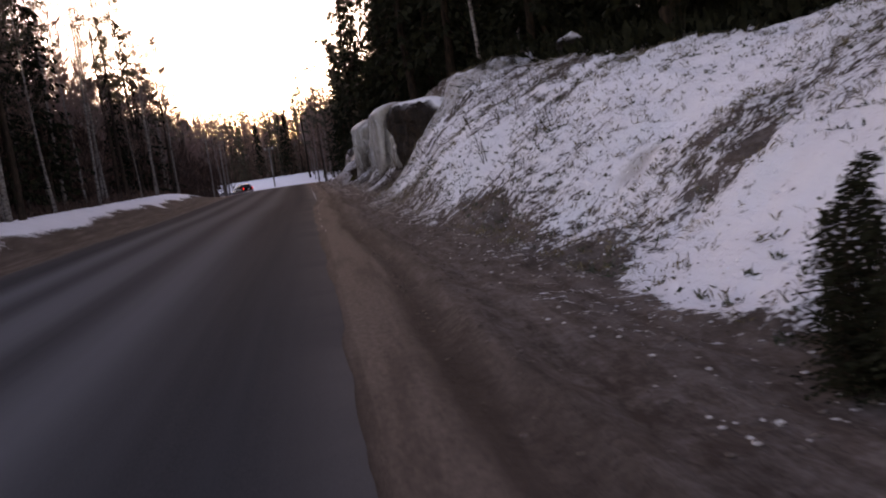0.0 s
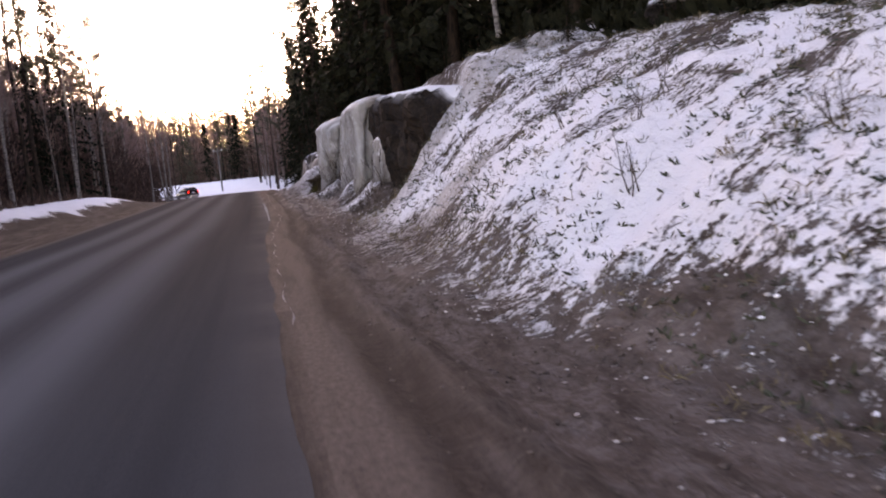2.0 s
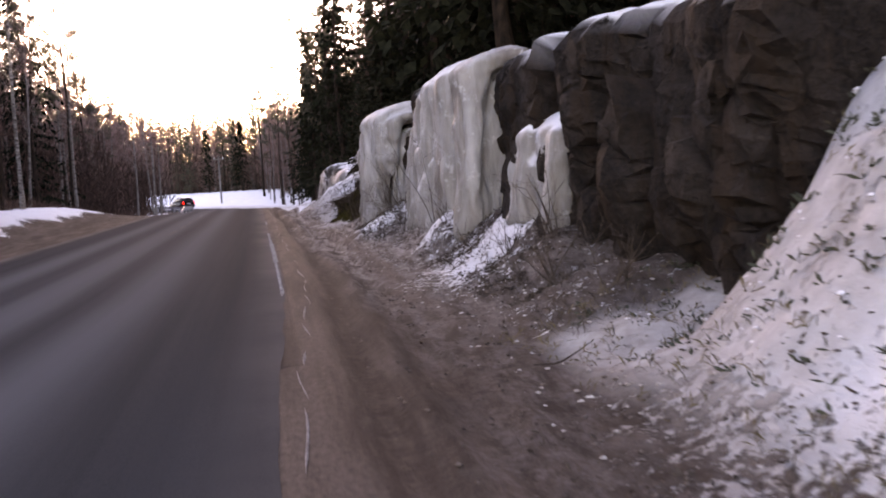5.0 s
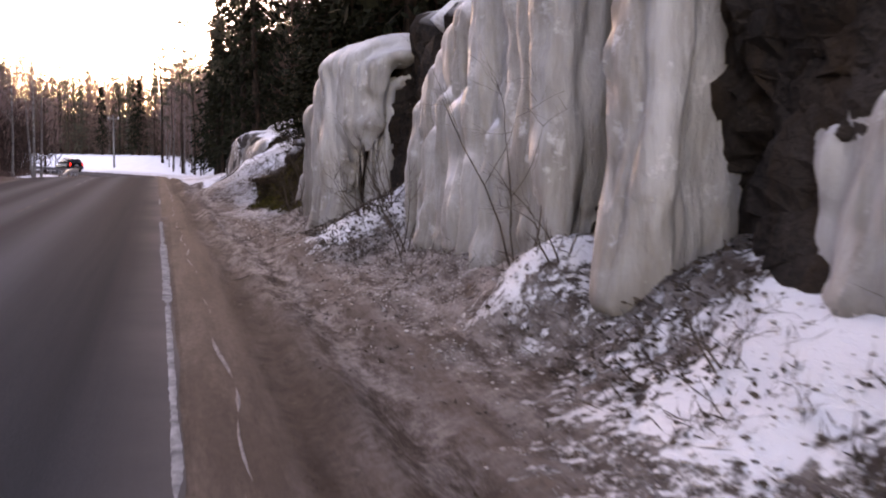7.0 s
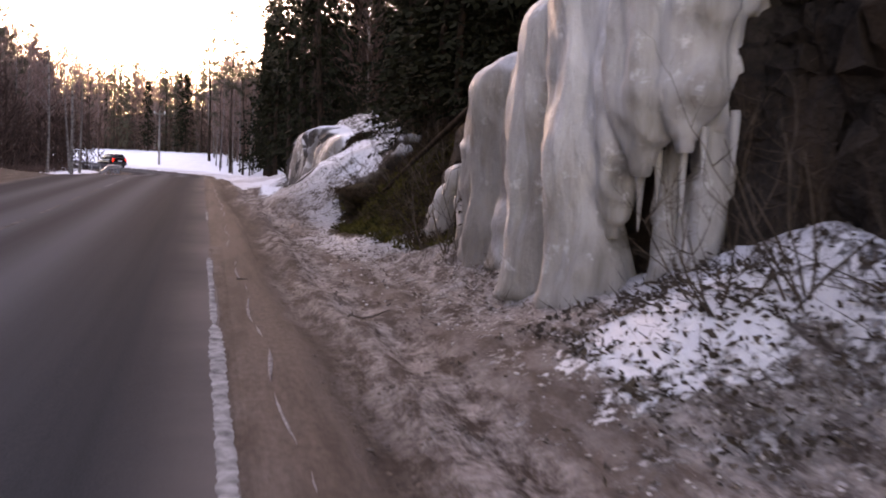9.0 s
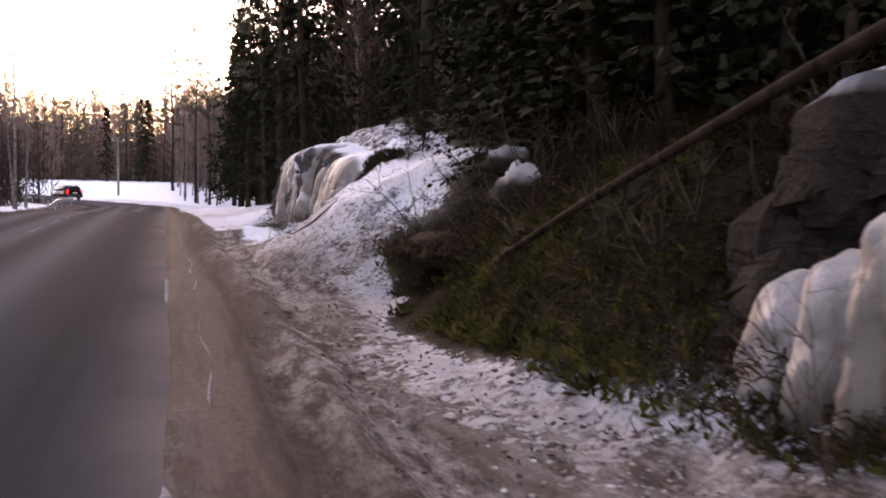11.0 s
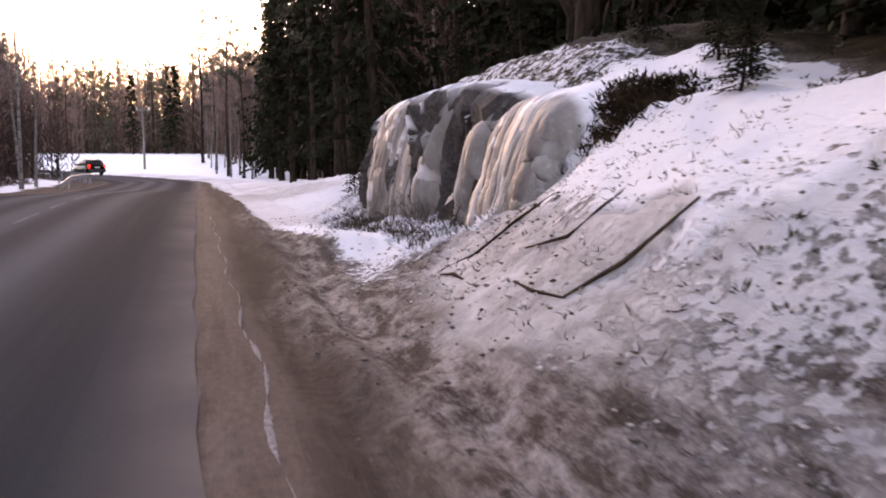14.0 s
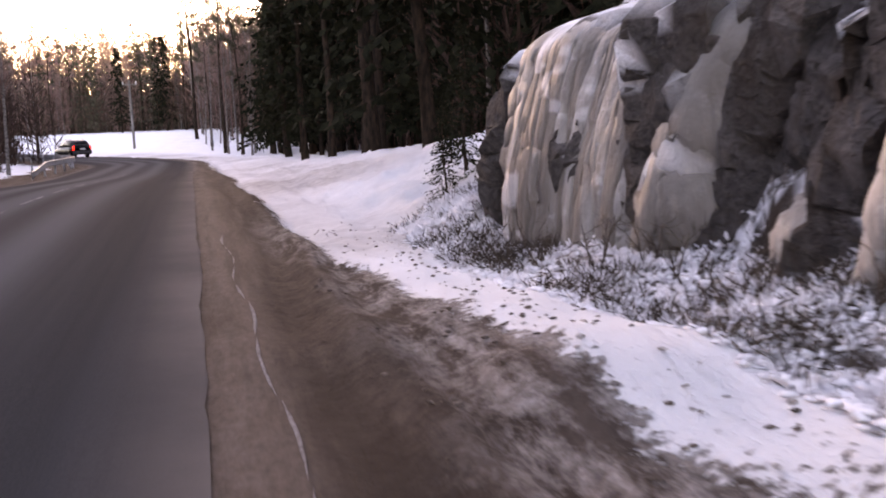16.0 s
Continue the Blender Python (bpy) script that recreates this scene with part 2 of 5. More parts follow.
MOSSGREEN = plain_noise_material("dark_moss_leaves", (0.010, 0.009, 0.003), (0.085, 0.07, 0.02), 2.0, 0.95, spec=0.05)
GRASS = plain_noise_material("dry_grass", (0.07, 0.05, 0.03), (0.22, 0.17, 0.1), 9, 0.9)
LEAFDARK = plain_noise_material("lingonberry_leaves", (0.02, 0.028, 0.018), (0.07, 0.07, 0.045), 9, 0.6)
BIRCH = birch_material()
PAINT = plain_noise_material("worn_road_paint", (0.05, 0.05, 0.054), (0.22, 0.215, 0.22), 5, 1.0, spec=0.0, vary=0.1)
EDGEPAINT = plain_noise_material("chalky_edge_paint", (0.10, 0.095, 0.095), (0.36, 0.345, 0.34), 7, 1.0, spec=0.0, vary=0.1)
FADED = plain_noise_material("faded_road_paint", (0.05, 0.047, 0.046), (0.15, 0.14, 0.135), 5, 1.0, spec=0.0, vary=0.1)
SNOW = plain_noise_material("snow", (0.72, 0.70, 0.73), (0.9, 0.89, 0.92), 3, 0.85, vary=0.05)


# ---------- layout of the place along the road ----------
def edge_x(y):
    """Right edge of the asphalt, which wanders a little on the straight."""
    return np.interp(y, [-80, -10, 5, 15, 24, 32, 40, 50, 57, 62, 75, 115], [0.13, 0.13, 0.08, -0.02, -0.06, 0.13, 0.09, 0.0, -0.03, -0.11, -0.2, -0.41])


def road_z(y):
    y = np.asarray(y, float)
    return -1.0 * smooth(78, 118, y) - 0.4 * smooth(112, 150, y)


BEND_Y, BEND_R, ROAD_W = 127.0, 70.0, 6.5


def road_point(s, off):
    """A place on the road at s metres along its right edge and off metres to its left."""
    if s <= BEND_Y:
        return float(edge_x(s)) - off, s
    a = (s - BEND_Y) / BEND_R
    cx = float(edge_x(BEND_Y)) - BEND_R
    return cx + (BEND_R - off) * math.cos(a), BEND_Y + (BEND_R - off) * math.sin(a)


def road_coords(x, y):
    """Metres along the right edge and metres to the right of it (negative: on the road)."""
    cx = edge_x(BEND_Y) - BEND_R
    a = np.arctan2(y - BEND_Y, x - cx)
    r = np.hypot(y - BEND_Y, x - cx)
    bend = (y > BEND_Y) & (a > -0.3)
    s = np.where(bend, BEND_Y + np.clip(a, 0, 1.9) * BEND_R, y)
    d = np.where(bend, r - BEND_R, x - edge_x(y))
    return s, d


# where the slope begins and how wide it is, for the cover of snow and scrub
KY = [-12, 2, 9, 14, 17, 21, 23.9, 24.9, 31, 33.6, 35, 38, 45, 49, 51.5, 53.8, 54.8, 56.3, 57.8, 60, 63.2, 65.2, 72, 74, 76, 90, 130]
FOOT = [2.5, 2.7, 2.4, 2.0, 2.2, 2.4, 2.4, 2.2, 2.2, 2.4, 3.2, 3.0, 2.85, 2.5, 2.15, 2.2, 2.7, 2.7, 2.0, 1.6, 2.1, 3.05, 3.15, 3.1, 3.0, 4.0, 5.0]
WIDE = [4.4, 4.2, 3.9, 3.9, 3.9, 3.8, 3.6, 2.4, 2.4, 2.2, 1.0, 1.2, 1.2, 1.0, 0.9, 0.9, 0.8, 0.8, 2.4, 2.9, 2.2, 1.0, 0.9, 1.4, 3.0, 5.0, 6.0]
# cross sections: height over the road at fixed distances from the asphalt, station by station
SY = [-12, 2, 5, 8, 11, 14, 16, 18, 20.3, 22, 23.6, 24.5, 25.2, 29, 31, 32.7, 34.5, 37, 39, 40.3, 41.6, 43.3, 45.5, 48, 51, 53.5, 55.5, 57.1, 58.5, 60, 62, 64, 65.7, 67.4, 70, 73, 75, 77, 82, 95, 130]
H12 = [0, 0, 0, 0, 0, 0, 0, 0, 0, 0, 0, 0, 0, 0, 0, 0, 0, 0, 0, 0, 0.02, 0, 0, 0, 0, 0, 0, 0.02, 0.05, 0.08, 0.02, 0, 0.02, 0.08, 0.03, 0, -0.06, -0.1, -0.08, 0, 0]
H20 = [-0.1, -0.1, -0.1, -0.1, -0.05, 0.2, 0.1, 0, -0.02, 0, 0, 0, 0, 0, 0, 0.05, 0.1, 0.1, 0.1, 0.2, 0.28, 0.1, 0.05, 0, 0.02, -0.05, 0, 0.22, 0.5, 0.55, 0.3, 0.1, 0.15, 0.22, 0.05, -0.05, -0.1, -0.2, -0.15, 0, 0]
H26 = [-0.05, -0.08, -0.08, 0.05, 0.3, 0.8, 0.65, 0.4, 0.2, 0.35, 0.35, 0.3, 0.15, 0.2, 0.3, 0.35, 0.5, 0.4, 0.35, 0.6, 0.52, 0.42, 0.42, 0.35, 0.4, 0.05, 0.02, 0.6, 1.05, 1.05, 0.75, 0.4, 0.2, 0.18, 0.06, -0.05, -0.1, -0.2, -0.1, 0, 0]
H32 = [0.25, 0.1, 0.12, 0.6, 0.72, 1.35, 1.15, 0.95, 0.78, 1.1, 1.1, 1.0, 0.3, 0.5, 0.85, 0.85, 0.85, 0.75, 0.72, 1.1, 0.75, 0.6, 0.75, 0.8, 1.2, 0.95, 0.35, 0.9, 1.38, 1.35, 1.2, 0.7, 0.35, 0.28, 0.26, 0.25, 0.25, 0, 0.1, 0.1, 0.1]
H40 = [0.9, 0.8, 0.75, 1.15, 1.35, 1.75, 1.7, 1.65, 1.7, 1.9, 2.1, 2.05, 0.7, 0.9, 1.2, 1.15, 1.1, 1.0, 1.0, 1.4, 1.0, 1.0, 1.2, 1.6, 1.85, 1.75, 1.2, 1.5, 1.77, 1.6, 1.68, 1.85, 1.6, 1.9, 1.8, 1.6, 0.9, 0.4, 0.3, 0.2, 0.2]
H36 = [0.55, 0.4, 0.4, 0.9, 1.05, 1.56, 1.45, 1.32, 1.28, 1.5, 1.62, 1.5, 0.4, 0.65, 1.0, 0.98, 0.95, 0.85, 0.82, 1.22, 0.85, 0.75, 0.9, 1.15, 1.55, 1.4, 0.75, 1.2, 1.6, 1.48, 1.42, 1.05, 0.5, 0.42, 0.4, 0.4, 0.5, 0.2, 0.2, 0.15, 0.15]
H50 = [1.4, 1.35, 1.35, 1.65, 1.9, 2.06, 2.1, 2.12, 2.35, 2.6, 2.95, 3.2, 3.45, 3.5, 3.5, 3.5, 3.45, 3.3, 3.2, 3.1, 2.9, 2.7, 2.5, 2.5, 2.45, 2.25, 1.9, 2.0, 2.0, 1.95, 2.0, 2.2, 2.4, 2.7, 2.75, 2.6, 1.6, 1.0, 0.6, 0.4, 0.3]
H65 = [1.9, 2.05, 2.1, 2.1, 2.4, 2.5, 2.75, 2.95, 3.0, 3.2, 3.5, 3.7, 3.8, 3.9, 3.9, 3.9, 3.8, 3.6, 3.3, 3.3, 3.2, 3.0, 3.0, 2.9, 2.8, 2.6, 2.4, 2.3, 2.3, 2.3, 2.4, 2.6, 2.8, 3.0, 3.1, 2.9, 2.2, 1.6, 1.0, 0.5, 0.4]
H85 = [2.3, 2.5, 2.6, 2.5, 2.7, 2.8, 2.95, 3.2, 3.2, 3.5, 3.8, 4, 4.1, 4.2, 4.2, 4.2, 4, 3.8, 3.5, 3.4, 3.3, 3.2, 3.2, 3.1, 3.0, 2.9, 2.7, 2.6, 2.6, 2.6, 2.7, 2.9, 3.1, 3.2, 3.2, 3.1, 2.6, 2.0, 1.3, 0.6, 0.5]


def bank_grid():
    """The cross sections joined into one soft landform, on a fine net of s and d."""
    ss, dd = np.arange(-40, 160, 0.1), np.arange(0, 8.6, 0.05)
    rows = np.stack([np.zeros(len(ss)), np.zeros(len(ss))] + [np.interp(ss, SY, h) for h in (H12, H20, H26, H32, H36, H40, H50, H65, H85)], -1)
    at = [0, 0.5, 1.2, 2.0, 2.6, 3.2, 3.6, 4.0, 5.0, 6.5, 8.5]
    z = np.stack([np.interp(dd, at, r) for r in rows])
    for axis, width in ((0, 5), (1, 7), (0, 5), (1, 5)):
        pad = [(width // 2, width // 2) if a == axis else (0, 0) for a in (0, 1)]
        p = np.pad(z, pad, 'edge')
        z = sum(np.take(p, np.arange(k, k + z.shape[axis]), axis) for k in range(width)) / width
    return z


BANK = bank_grid()


def bank_height(s, d):
    i = np.clip((s + 40) / 0.1, 0, BANK.shape[0] - 1.001)
    j = np.clip(d / 0.05, 0, BANK.shape[1] - 1.001)
    i0, j0 = i.astype(int), j.astype(int)
    f, g = i - i0, j - j0
    return (BANK[i0, j0] * (1 - f) + BANK[i0 + 1, j0] * f) * (1 - g) + (BANK[i0, j0 + 1] * (1 - f) + BANK[i0 + 1, j0 + 1] * f) * g


# snow heaps at the foot of the cliff: x, y, radius, height
HEAPS = [(2.6, 40.4, 0.8, 0.15), (2.75, 34.2, 0.45, 0.3), (2.9, 31.3, 0.95, 0.12), (2.7, 36.6, 0.5, 0.1), (1.0, 68.2, 0.7, 0.1), (1.6, 66.6, 0.6, 0.15)]


def along(table, y):
    return np.interp(y, KY, table)


def wander(s):
    """Wheel ruts on the verge swing a little from side to side."""
    return 0.16 * vnoise(np.asarray(s) * 0.16, 0.5, 0, 91) + 0.05 * vnoise(np.asarray(s) * 0.7, 0.5, 0, 92)


def ground_height(x, y):
    """Height of the bare ground; the road lies on it."""
    x, y = np.broadcast_arrays(np.asarray(x, float), np.asarray(y, float))
    s, d = road_coords(x, y)
    z = road_z(s)
    right = d > 0
    # shoulder with wheel rut and gravel ridge, shallow ditch, bank
    w = d + wander(s)
    ridge = 0.05 * np.exp(-((w - 1.02) / 0.12) ** 2) - 0.06 * np.exp(-((w - 0.75) / 0.14) ** 2) - 0.05 * np.exp(-((w - 1.32) / 0.14) ** 2) + 0.03 * np.exp(-((w - 1.9) / 0.15) ** 2)
    clods = (0.06 * fbm(x * 1.7, y * 0.5, 0, 3) + 0.045 * fbm(x * 6.0, y * 1.6, 0, 4, 3) * smooth(0.5, 0.8, w) * (1 - 0.7 * np.exp(-((w - 1.65) / 0.2) ** 2))) * smooth(0.4, 1.3, d)
    near = np.exp(-np.maximum(np.abs(s - 35) - 60, 0) / 20)
    # smooth ice sheets on the mound take the roughness away
    sheet = smooth(57.5, 59.0, s) * smooth(65, 63, s) * smooth(2.0, 2.5, d)
    rough = (0.14 * fbm(x * 0.9, y * 0.9, 0, 7, 4) + 0.11 * fbm(x * 2.6, y * 1.9, 0, 8, 4)) * smooth(1.9, 2.9, d) * near * (1 - 0.55 * sheet)
    bank = bank_height(s, d) * smooth(145, 110, s) + rough
    bank = bank + np.maximum(d - 8.5, 0) * 0.10 * smooth(8, 0, d - 60) * smooth(105, 82, s)
    for hx, hy, hr, hh in HEAPS:
        bank = bank + hh * np.exp(-(((x - hx) ** 2 + (y - hy) ** 2) / hr**2))
    # frozen sheets overlap in low steps on the mound
    bank = bank + 0.10 * np.round(2.2 * fbm(x * 0.8, y * 0.55, 0, 15, 2)) / 2.2 * sheet
    clods = clods - 0.07 * np.abs(fbm(x * 2.6, y * 0.7, 0, 5, 3)) * smooth(0.5, 1.0, d) * smooth(3.2, 2.2, d)
    zr = z + np.where(right, ridge + clods + bank, 0)
    # left side: shoulder, low earth bank with snow, then the forest floor
    e = -d - ROAD_W
    lift = 0.9 * smooth(14, 26, s) * smooth(95, 70, s) + 0.1
    zl = z - 0.03 + lift * smooth(1.2, 4.2, e) + 0.06 * fbm(x * 0.7, y * 0.7, 0, 21) * smooth(0.3, 1.5, e)
    # outside of the bend: snow slope rising to the far wood
    out = smooth(112, 150, s) * smooth(1.0, 22.0, d)
    zr = zr + 1.9 * out * smooth(138, 175, s)
    zz = np.where(d < -ROAD_W, zl, np.where(right, zr, z - 0.05 * smooth(0.02, 0.25, -d)))
    # unseen rise behind the woods, added to block the bright horizon
    added_hill = 9.0 * smooth(30, 130, np.where(d < 0, -d - ROAD_W, d)) * smooth(-40, 30, y)
    return zz + added_hill + 0.5 * smooth(40, 160, np.abs(d)) * fbm(x * 0.02, y * 0.02, 0, 31)


def ground_sheet():
    def lines(stops):
        return np.concatenate([np.arange(a, b, st) for a, b, st in stops])
    xs = lines([(-400, -100, 40), (-100, -40, 6), (-40, -12, 1.4), (-12, 0, 0.4), (0, 0.4, 0.2), (0.4, 7.6, 0.1), (7.6, 14, 0.4), (14, 40, 1.5), (40, 100, 6), (100, 441, 40)])
    ys = lines([(-300, -60, 30), (-60, -10, 4), (-10, 82, 0.14), (82, 125, 0.5), (125, 210, 1.5), (210, 300, 6), (300, 701, 50)])
    gx, gy = np.meshgrid(xs, ys, indexing="ij")
    gz = ground_height(gx, gy)
    verts = np.stack([gx, gy, gz], -1).reshape(-1, 3)
    me = mesh_from("ground", verts, grid_faces(len(xs), len(ys)), GROUND)
    s, d = road_coords(gx, gy)
    foot, wide = along(FOOT, s), along(WIDE, s)
    u = (d - foot) / wide
    n = fbm(gx * 0.35, gy * 0.35, 0, 41)
    # snow: thick on the slope, ragged at its foot, dusty traces in the ditch, none on the shoulder
    ditch = 0.62 * smooth(1.0, 2.1, d + 0.6 * n)
    q = (bank_height(s, d) - np.interp(s, [2, 6, 9, 12, 15, 18, 22, 25], [-0.35, -0.35, -0.25, 0.0, 0.32, 0.38, 0.3, 0.2])) / 0.5
    snow = smooth(-0.5, 0.45, q + 0.9 * n) * smooth(2.2, 2.8, d + 0.5 * n) * (0.64 + 0.10 * smooth(13, 9, s) + 0.14 * smooth(0.5, 2.2, q) + 0.42 * n)
    # bare patches of turf and stone in the slope
    holes = smooth(0.13, 0.30, fbm(gx * 1.1, gy * 1.1, 0, 49, 3)) * smooth(8, 13, s)
    for px, py, pr in ((4.3, 3.3, 0.45), (4.1, 2.4, 0.5), (3.48, 23.5, 0.3), (2.93, 22.2, 0.28), (3.4, 21.6, 0.3), (3.7, 22.9, 0.25)):
        holes = np.maximum(holes, np.exp(-(((gx - px) ** 2 + (gy - py) ** 2) / pr**2) ** 2))
    snow = snow * (1 - 0.75 * holes * (0.8 + n))
    snow = np.maximum(snow, (0.8 + 0.5 * n) * ditch * smooth(-20, 12, s))
    cliff = np.maximum(smooth(-0.6, 0.05, u + 0.5 * n) * (0.62 + 0.5 * n), ditch * (0.72 + 0.6 * smooth(47, 51, s)))
    snow = np.where(s < 26, snow, cliff * (1 - 0.22 * smooth(34, 32, s)))
    drift = smooth(27, 29, s) * smooth(33.9, 33.2, s) * smooth(2.7, 3.5, d + 0.6 * n) * smooth(4.6, 4.2, d) * (0.36 + 0.6 * n)
    drift = np.maximum(drift, smooth(38.9, 39.7, s) * smooth(41.6, 41.0, s) * smooth(2.0, 2.6, d + 0.5 * n) * (0.54 + 0.5 * n))
    snow = np.maximum(snow, drift)
    mound = np.maximum(smooth(-0.3, 0.2, u + 0.3 * n) * (0.70 + 0.2 * smooth(0.3, 0.8, u) + 0.35 * n), ditch * 1.0)
    mound = mound * (1 - 0.4 * smooth(58, 60, s) * smooth(65.5, 64, s) * smooth(0.45, 0.05, u))
    bankside = smooth(62.5, 66, s + 2.0 * n) * smooth(np.interp(s, [64, 70, 76], [1.25, 1.15, 0.9]), np.interp(s, [64, 70, 76], [1.8, 1.7, 1.5]), d + 0.35 * n) * 1.1
    snow = np.where(s > 56.5, np.maximum(mound, bankside), snow)
    snow = snow * (1 - 0.45 * smooth(64.5, 66, s) * smooth(75, 73, s) * smooth(2.1, 2.5, d + 0.5 * n))
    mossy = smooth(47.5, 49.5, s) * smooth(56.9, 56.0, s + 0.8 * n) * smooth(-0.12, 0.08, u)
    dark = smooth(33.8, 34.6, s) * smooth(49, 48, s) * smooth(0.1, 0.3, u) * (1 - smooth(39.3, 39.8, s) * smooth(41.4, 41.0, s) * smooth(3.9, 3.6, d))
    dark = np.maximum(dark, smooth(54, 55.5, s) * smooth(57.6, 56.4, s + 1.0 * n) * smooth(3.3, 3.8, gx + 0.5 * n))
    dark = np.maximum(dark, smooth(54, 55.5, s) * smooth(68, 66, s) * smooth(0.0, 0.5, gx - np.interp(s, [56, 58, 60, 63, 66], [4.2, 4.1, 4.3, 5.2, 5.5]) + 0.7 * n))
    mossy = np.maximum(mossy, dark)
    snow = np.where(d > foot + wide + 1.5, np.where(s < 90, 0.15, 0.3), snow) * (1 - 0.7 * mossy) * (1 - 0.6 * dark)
    for hx, hy, hr, hh in HEAPS[:3]:
        snow = np.maximum(snow, 0.95 * np.exp(-(((gx - hx) ** 2 + (gy - hy) ** 2) / (hr * 1.1) ** 2) ** 2) + 0.2 * n - 0.1)
    e = -d - ROAD_W
    snow = np.where(d < 0, smooth(2.2, 3.4, e + 0.8 * n) * (0.55 + 0.6 * smooth(9, 5, e)), snow)
    snow = np.maximum(snow, smooth(100, 125, s) * smooth(0.5, 1.3, d) * smooth(42, 30, d) * 1.2)
    dust = np.where(d > 0, np.where(s < 26, smooth(0.6, -0.2, q + 0.7 * n), np.where(s < 56.5, smooth(0.1, -0.25, u), smooth(0.5, -0.1, u + 0.3 * n))), 0.1) * smooth(64.5, 60.5, s + 1.5 * n) * (0.8 - 0.25 * smooth(57.5, 60.5, s))
    icy = smooth(57.5, 59.0, s) * smooth(66, 64, s) * smooth(-0.1, 0.02, u) * smooth(0.9, 0.6, u) * smooth(0.0, 0.12, fbm(gx * 0.6, gy * 0.5, 0, 47) + 0.26)
    icy = np.maximum(icy, smooth(1.15, 0.7, ((s - 18.3) / 1.5) ** 2 + ((d - 3.0) / 0.6) ** 2 + 0.9 * n)) * 0.95
    icy = np.maximum(icy, 0.85 * smooth(22.7, 23.7, s + 1.2 * n + 0.35 * smooth(0.3, 1.0, u)) * smooth(26.6, 26, s) * smooth(-0.1, 0.05, u) * smooth(1.4, 1.1, u))
    for px, py, pr in ((4.0, 4.95, 0.32), (3.7, 23.1, 0.25), (3.05, 22.3, 0.3)):
        icy = np.maximum(icy, 0.8 * np.exp(-(((gx - px) ** 2 + (gy - py) ** 2) / pr**2) ** 2 - 1.5 * n))
    dust = np.maximum(dust, 0.6 * smooth(71, 74, s + 2 * n) * smooth(6, 3, d) * (d > 0) * (0.8 + 0.8 * n))
    frost = np.where(d > 0, smooth(0.6, 1.3, d + 0.5 * n) * (0.25 + 0.75 * smooth(26, 38, s)) * smooth(80, 72, s), 0.0)
    frost = np.maximum(frost, 0.7 * np.exp(-((d - 0.12) / 0.16) ** 2) * smooth(28, 40, s))
    # wood floor takes the near-black moss tone: its shade is put into the colour
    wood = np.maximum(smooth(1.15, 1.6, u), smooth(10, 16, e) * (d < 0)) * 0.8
    for hx, hy, hr, hh in HEAPS[:3]:
        dust = dust * (1 - np.exp(-(((gx - hx) ** 2 + (gy - hy) ** 2) / (hr * 1.2) ** 2) ** 2))
    # sandy wheel paths and dark churned ruts along the verge
    w = d + wander(s)
    keep_d = (d > 0) * smooth(90, 80, s)
    sand = keep_d * (smooth(0.62, 0.45, w) + 0.9 * np.exp(-((w - 1.65) / 0.2) ** 2) * smooth(26, 33, s) * smooth(58, 52, s))
    mud = keep_d * (0.9 * np.exp(-((w - 0.75) / 0.12) ** 2) + np.exp(-((w - 1.3) / 0.16) ** 2) * (0.6 + 0.8 * n) + 0.8 * smooth(62, 66, s) * np.exp(-((w - 1.0) / 0.3) ** 2))
    frost = frost * (1 - 0.85 * np.clip(sand, 0, 1))
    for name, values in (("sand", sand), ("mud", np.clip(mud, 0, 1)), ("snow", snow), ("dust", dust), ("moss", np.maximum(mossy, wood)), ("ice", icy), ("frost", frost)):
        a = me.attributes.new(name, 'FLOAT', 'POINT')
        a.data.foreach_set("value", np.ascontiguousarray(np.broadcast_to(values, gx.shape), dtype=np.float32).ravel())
    ob = new("ground", me)
    return tagged(ob, "brown gravel verge and snowy bank under the forest", "ground", kind="structure")


ground_sheet()


def road_sheet():
    ss = np.concatenate([np.arange(-80, -12, 2.0), np.arange(-12, 80, 0.25), np.arange(80, 115, 1.0), np.arange(115, 260, 2.0)])
    offs = np.linspace(0, ROAD_W, 34)
    verts, track, dirt = [], [], []
    for s in ss:
        for o in offs:
            x, y = road_point(float(s), float(o) - (0.05 * float(fbm(s * 0.9, 3.0, 0, 77, 4)) + 0.03) * (o == 0))
            crown = 0.05 * (1 - ((o - ROAD_W / 2) / (ROAD_W / 2)) ** 2)
            verts.append((x, y, float(road_z(s)) + crown + 0.004))
            lane = o if o < ROAD_W / 2 else ROAD_W - o
            track.append(math.exp(-((lane - 1.9) / 0.42) ** 2) + math.exp(-((lane - 3.1) / 0.3) ** 2))
            dirt.append(max(0, 1 - lane / 0.5) * (0.45 + 0.55 * float(smooth(25, 40, s))))
    me = mesh_from("road", verts, grid_faces(len(ss), len(offs)), ASPHALT)
    for name, values in (("track", track), ("dirt", dirt)):
        me.attributes.new(name, 'FLOAT', 'POINT').data.foreach_set("value", values)
    return tagged(new("road", me), "grey asphalt country road with pale wheel tracks", "road", kind="structure")


road_sheet()


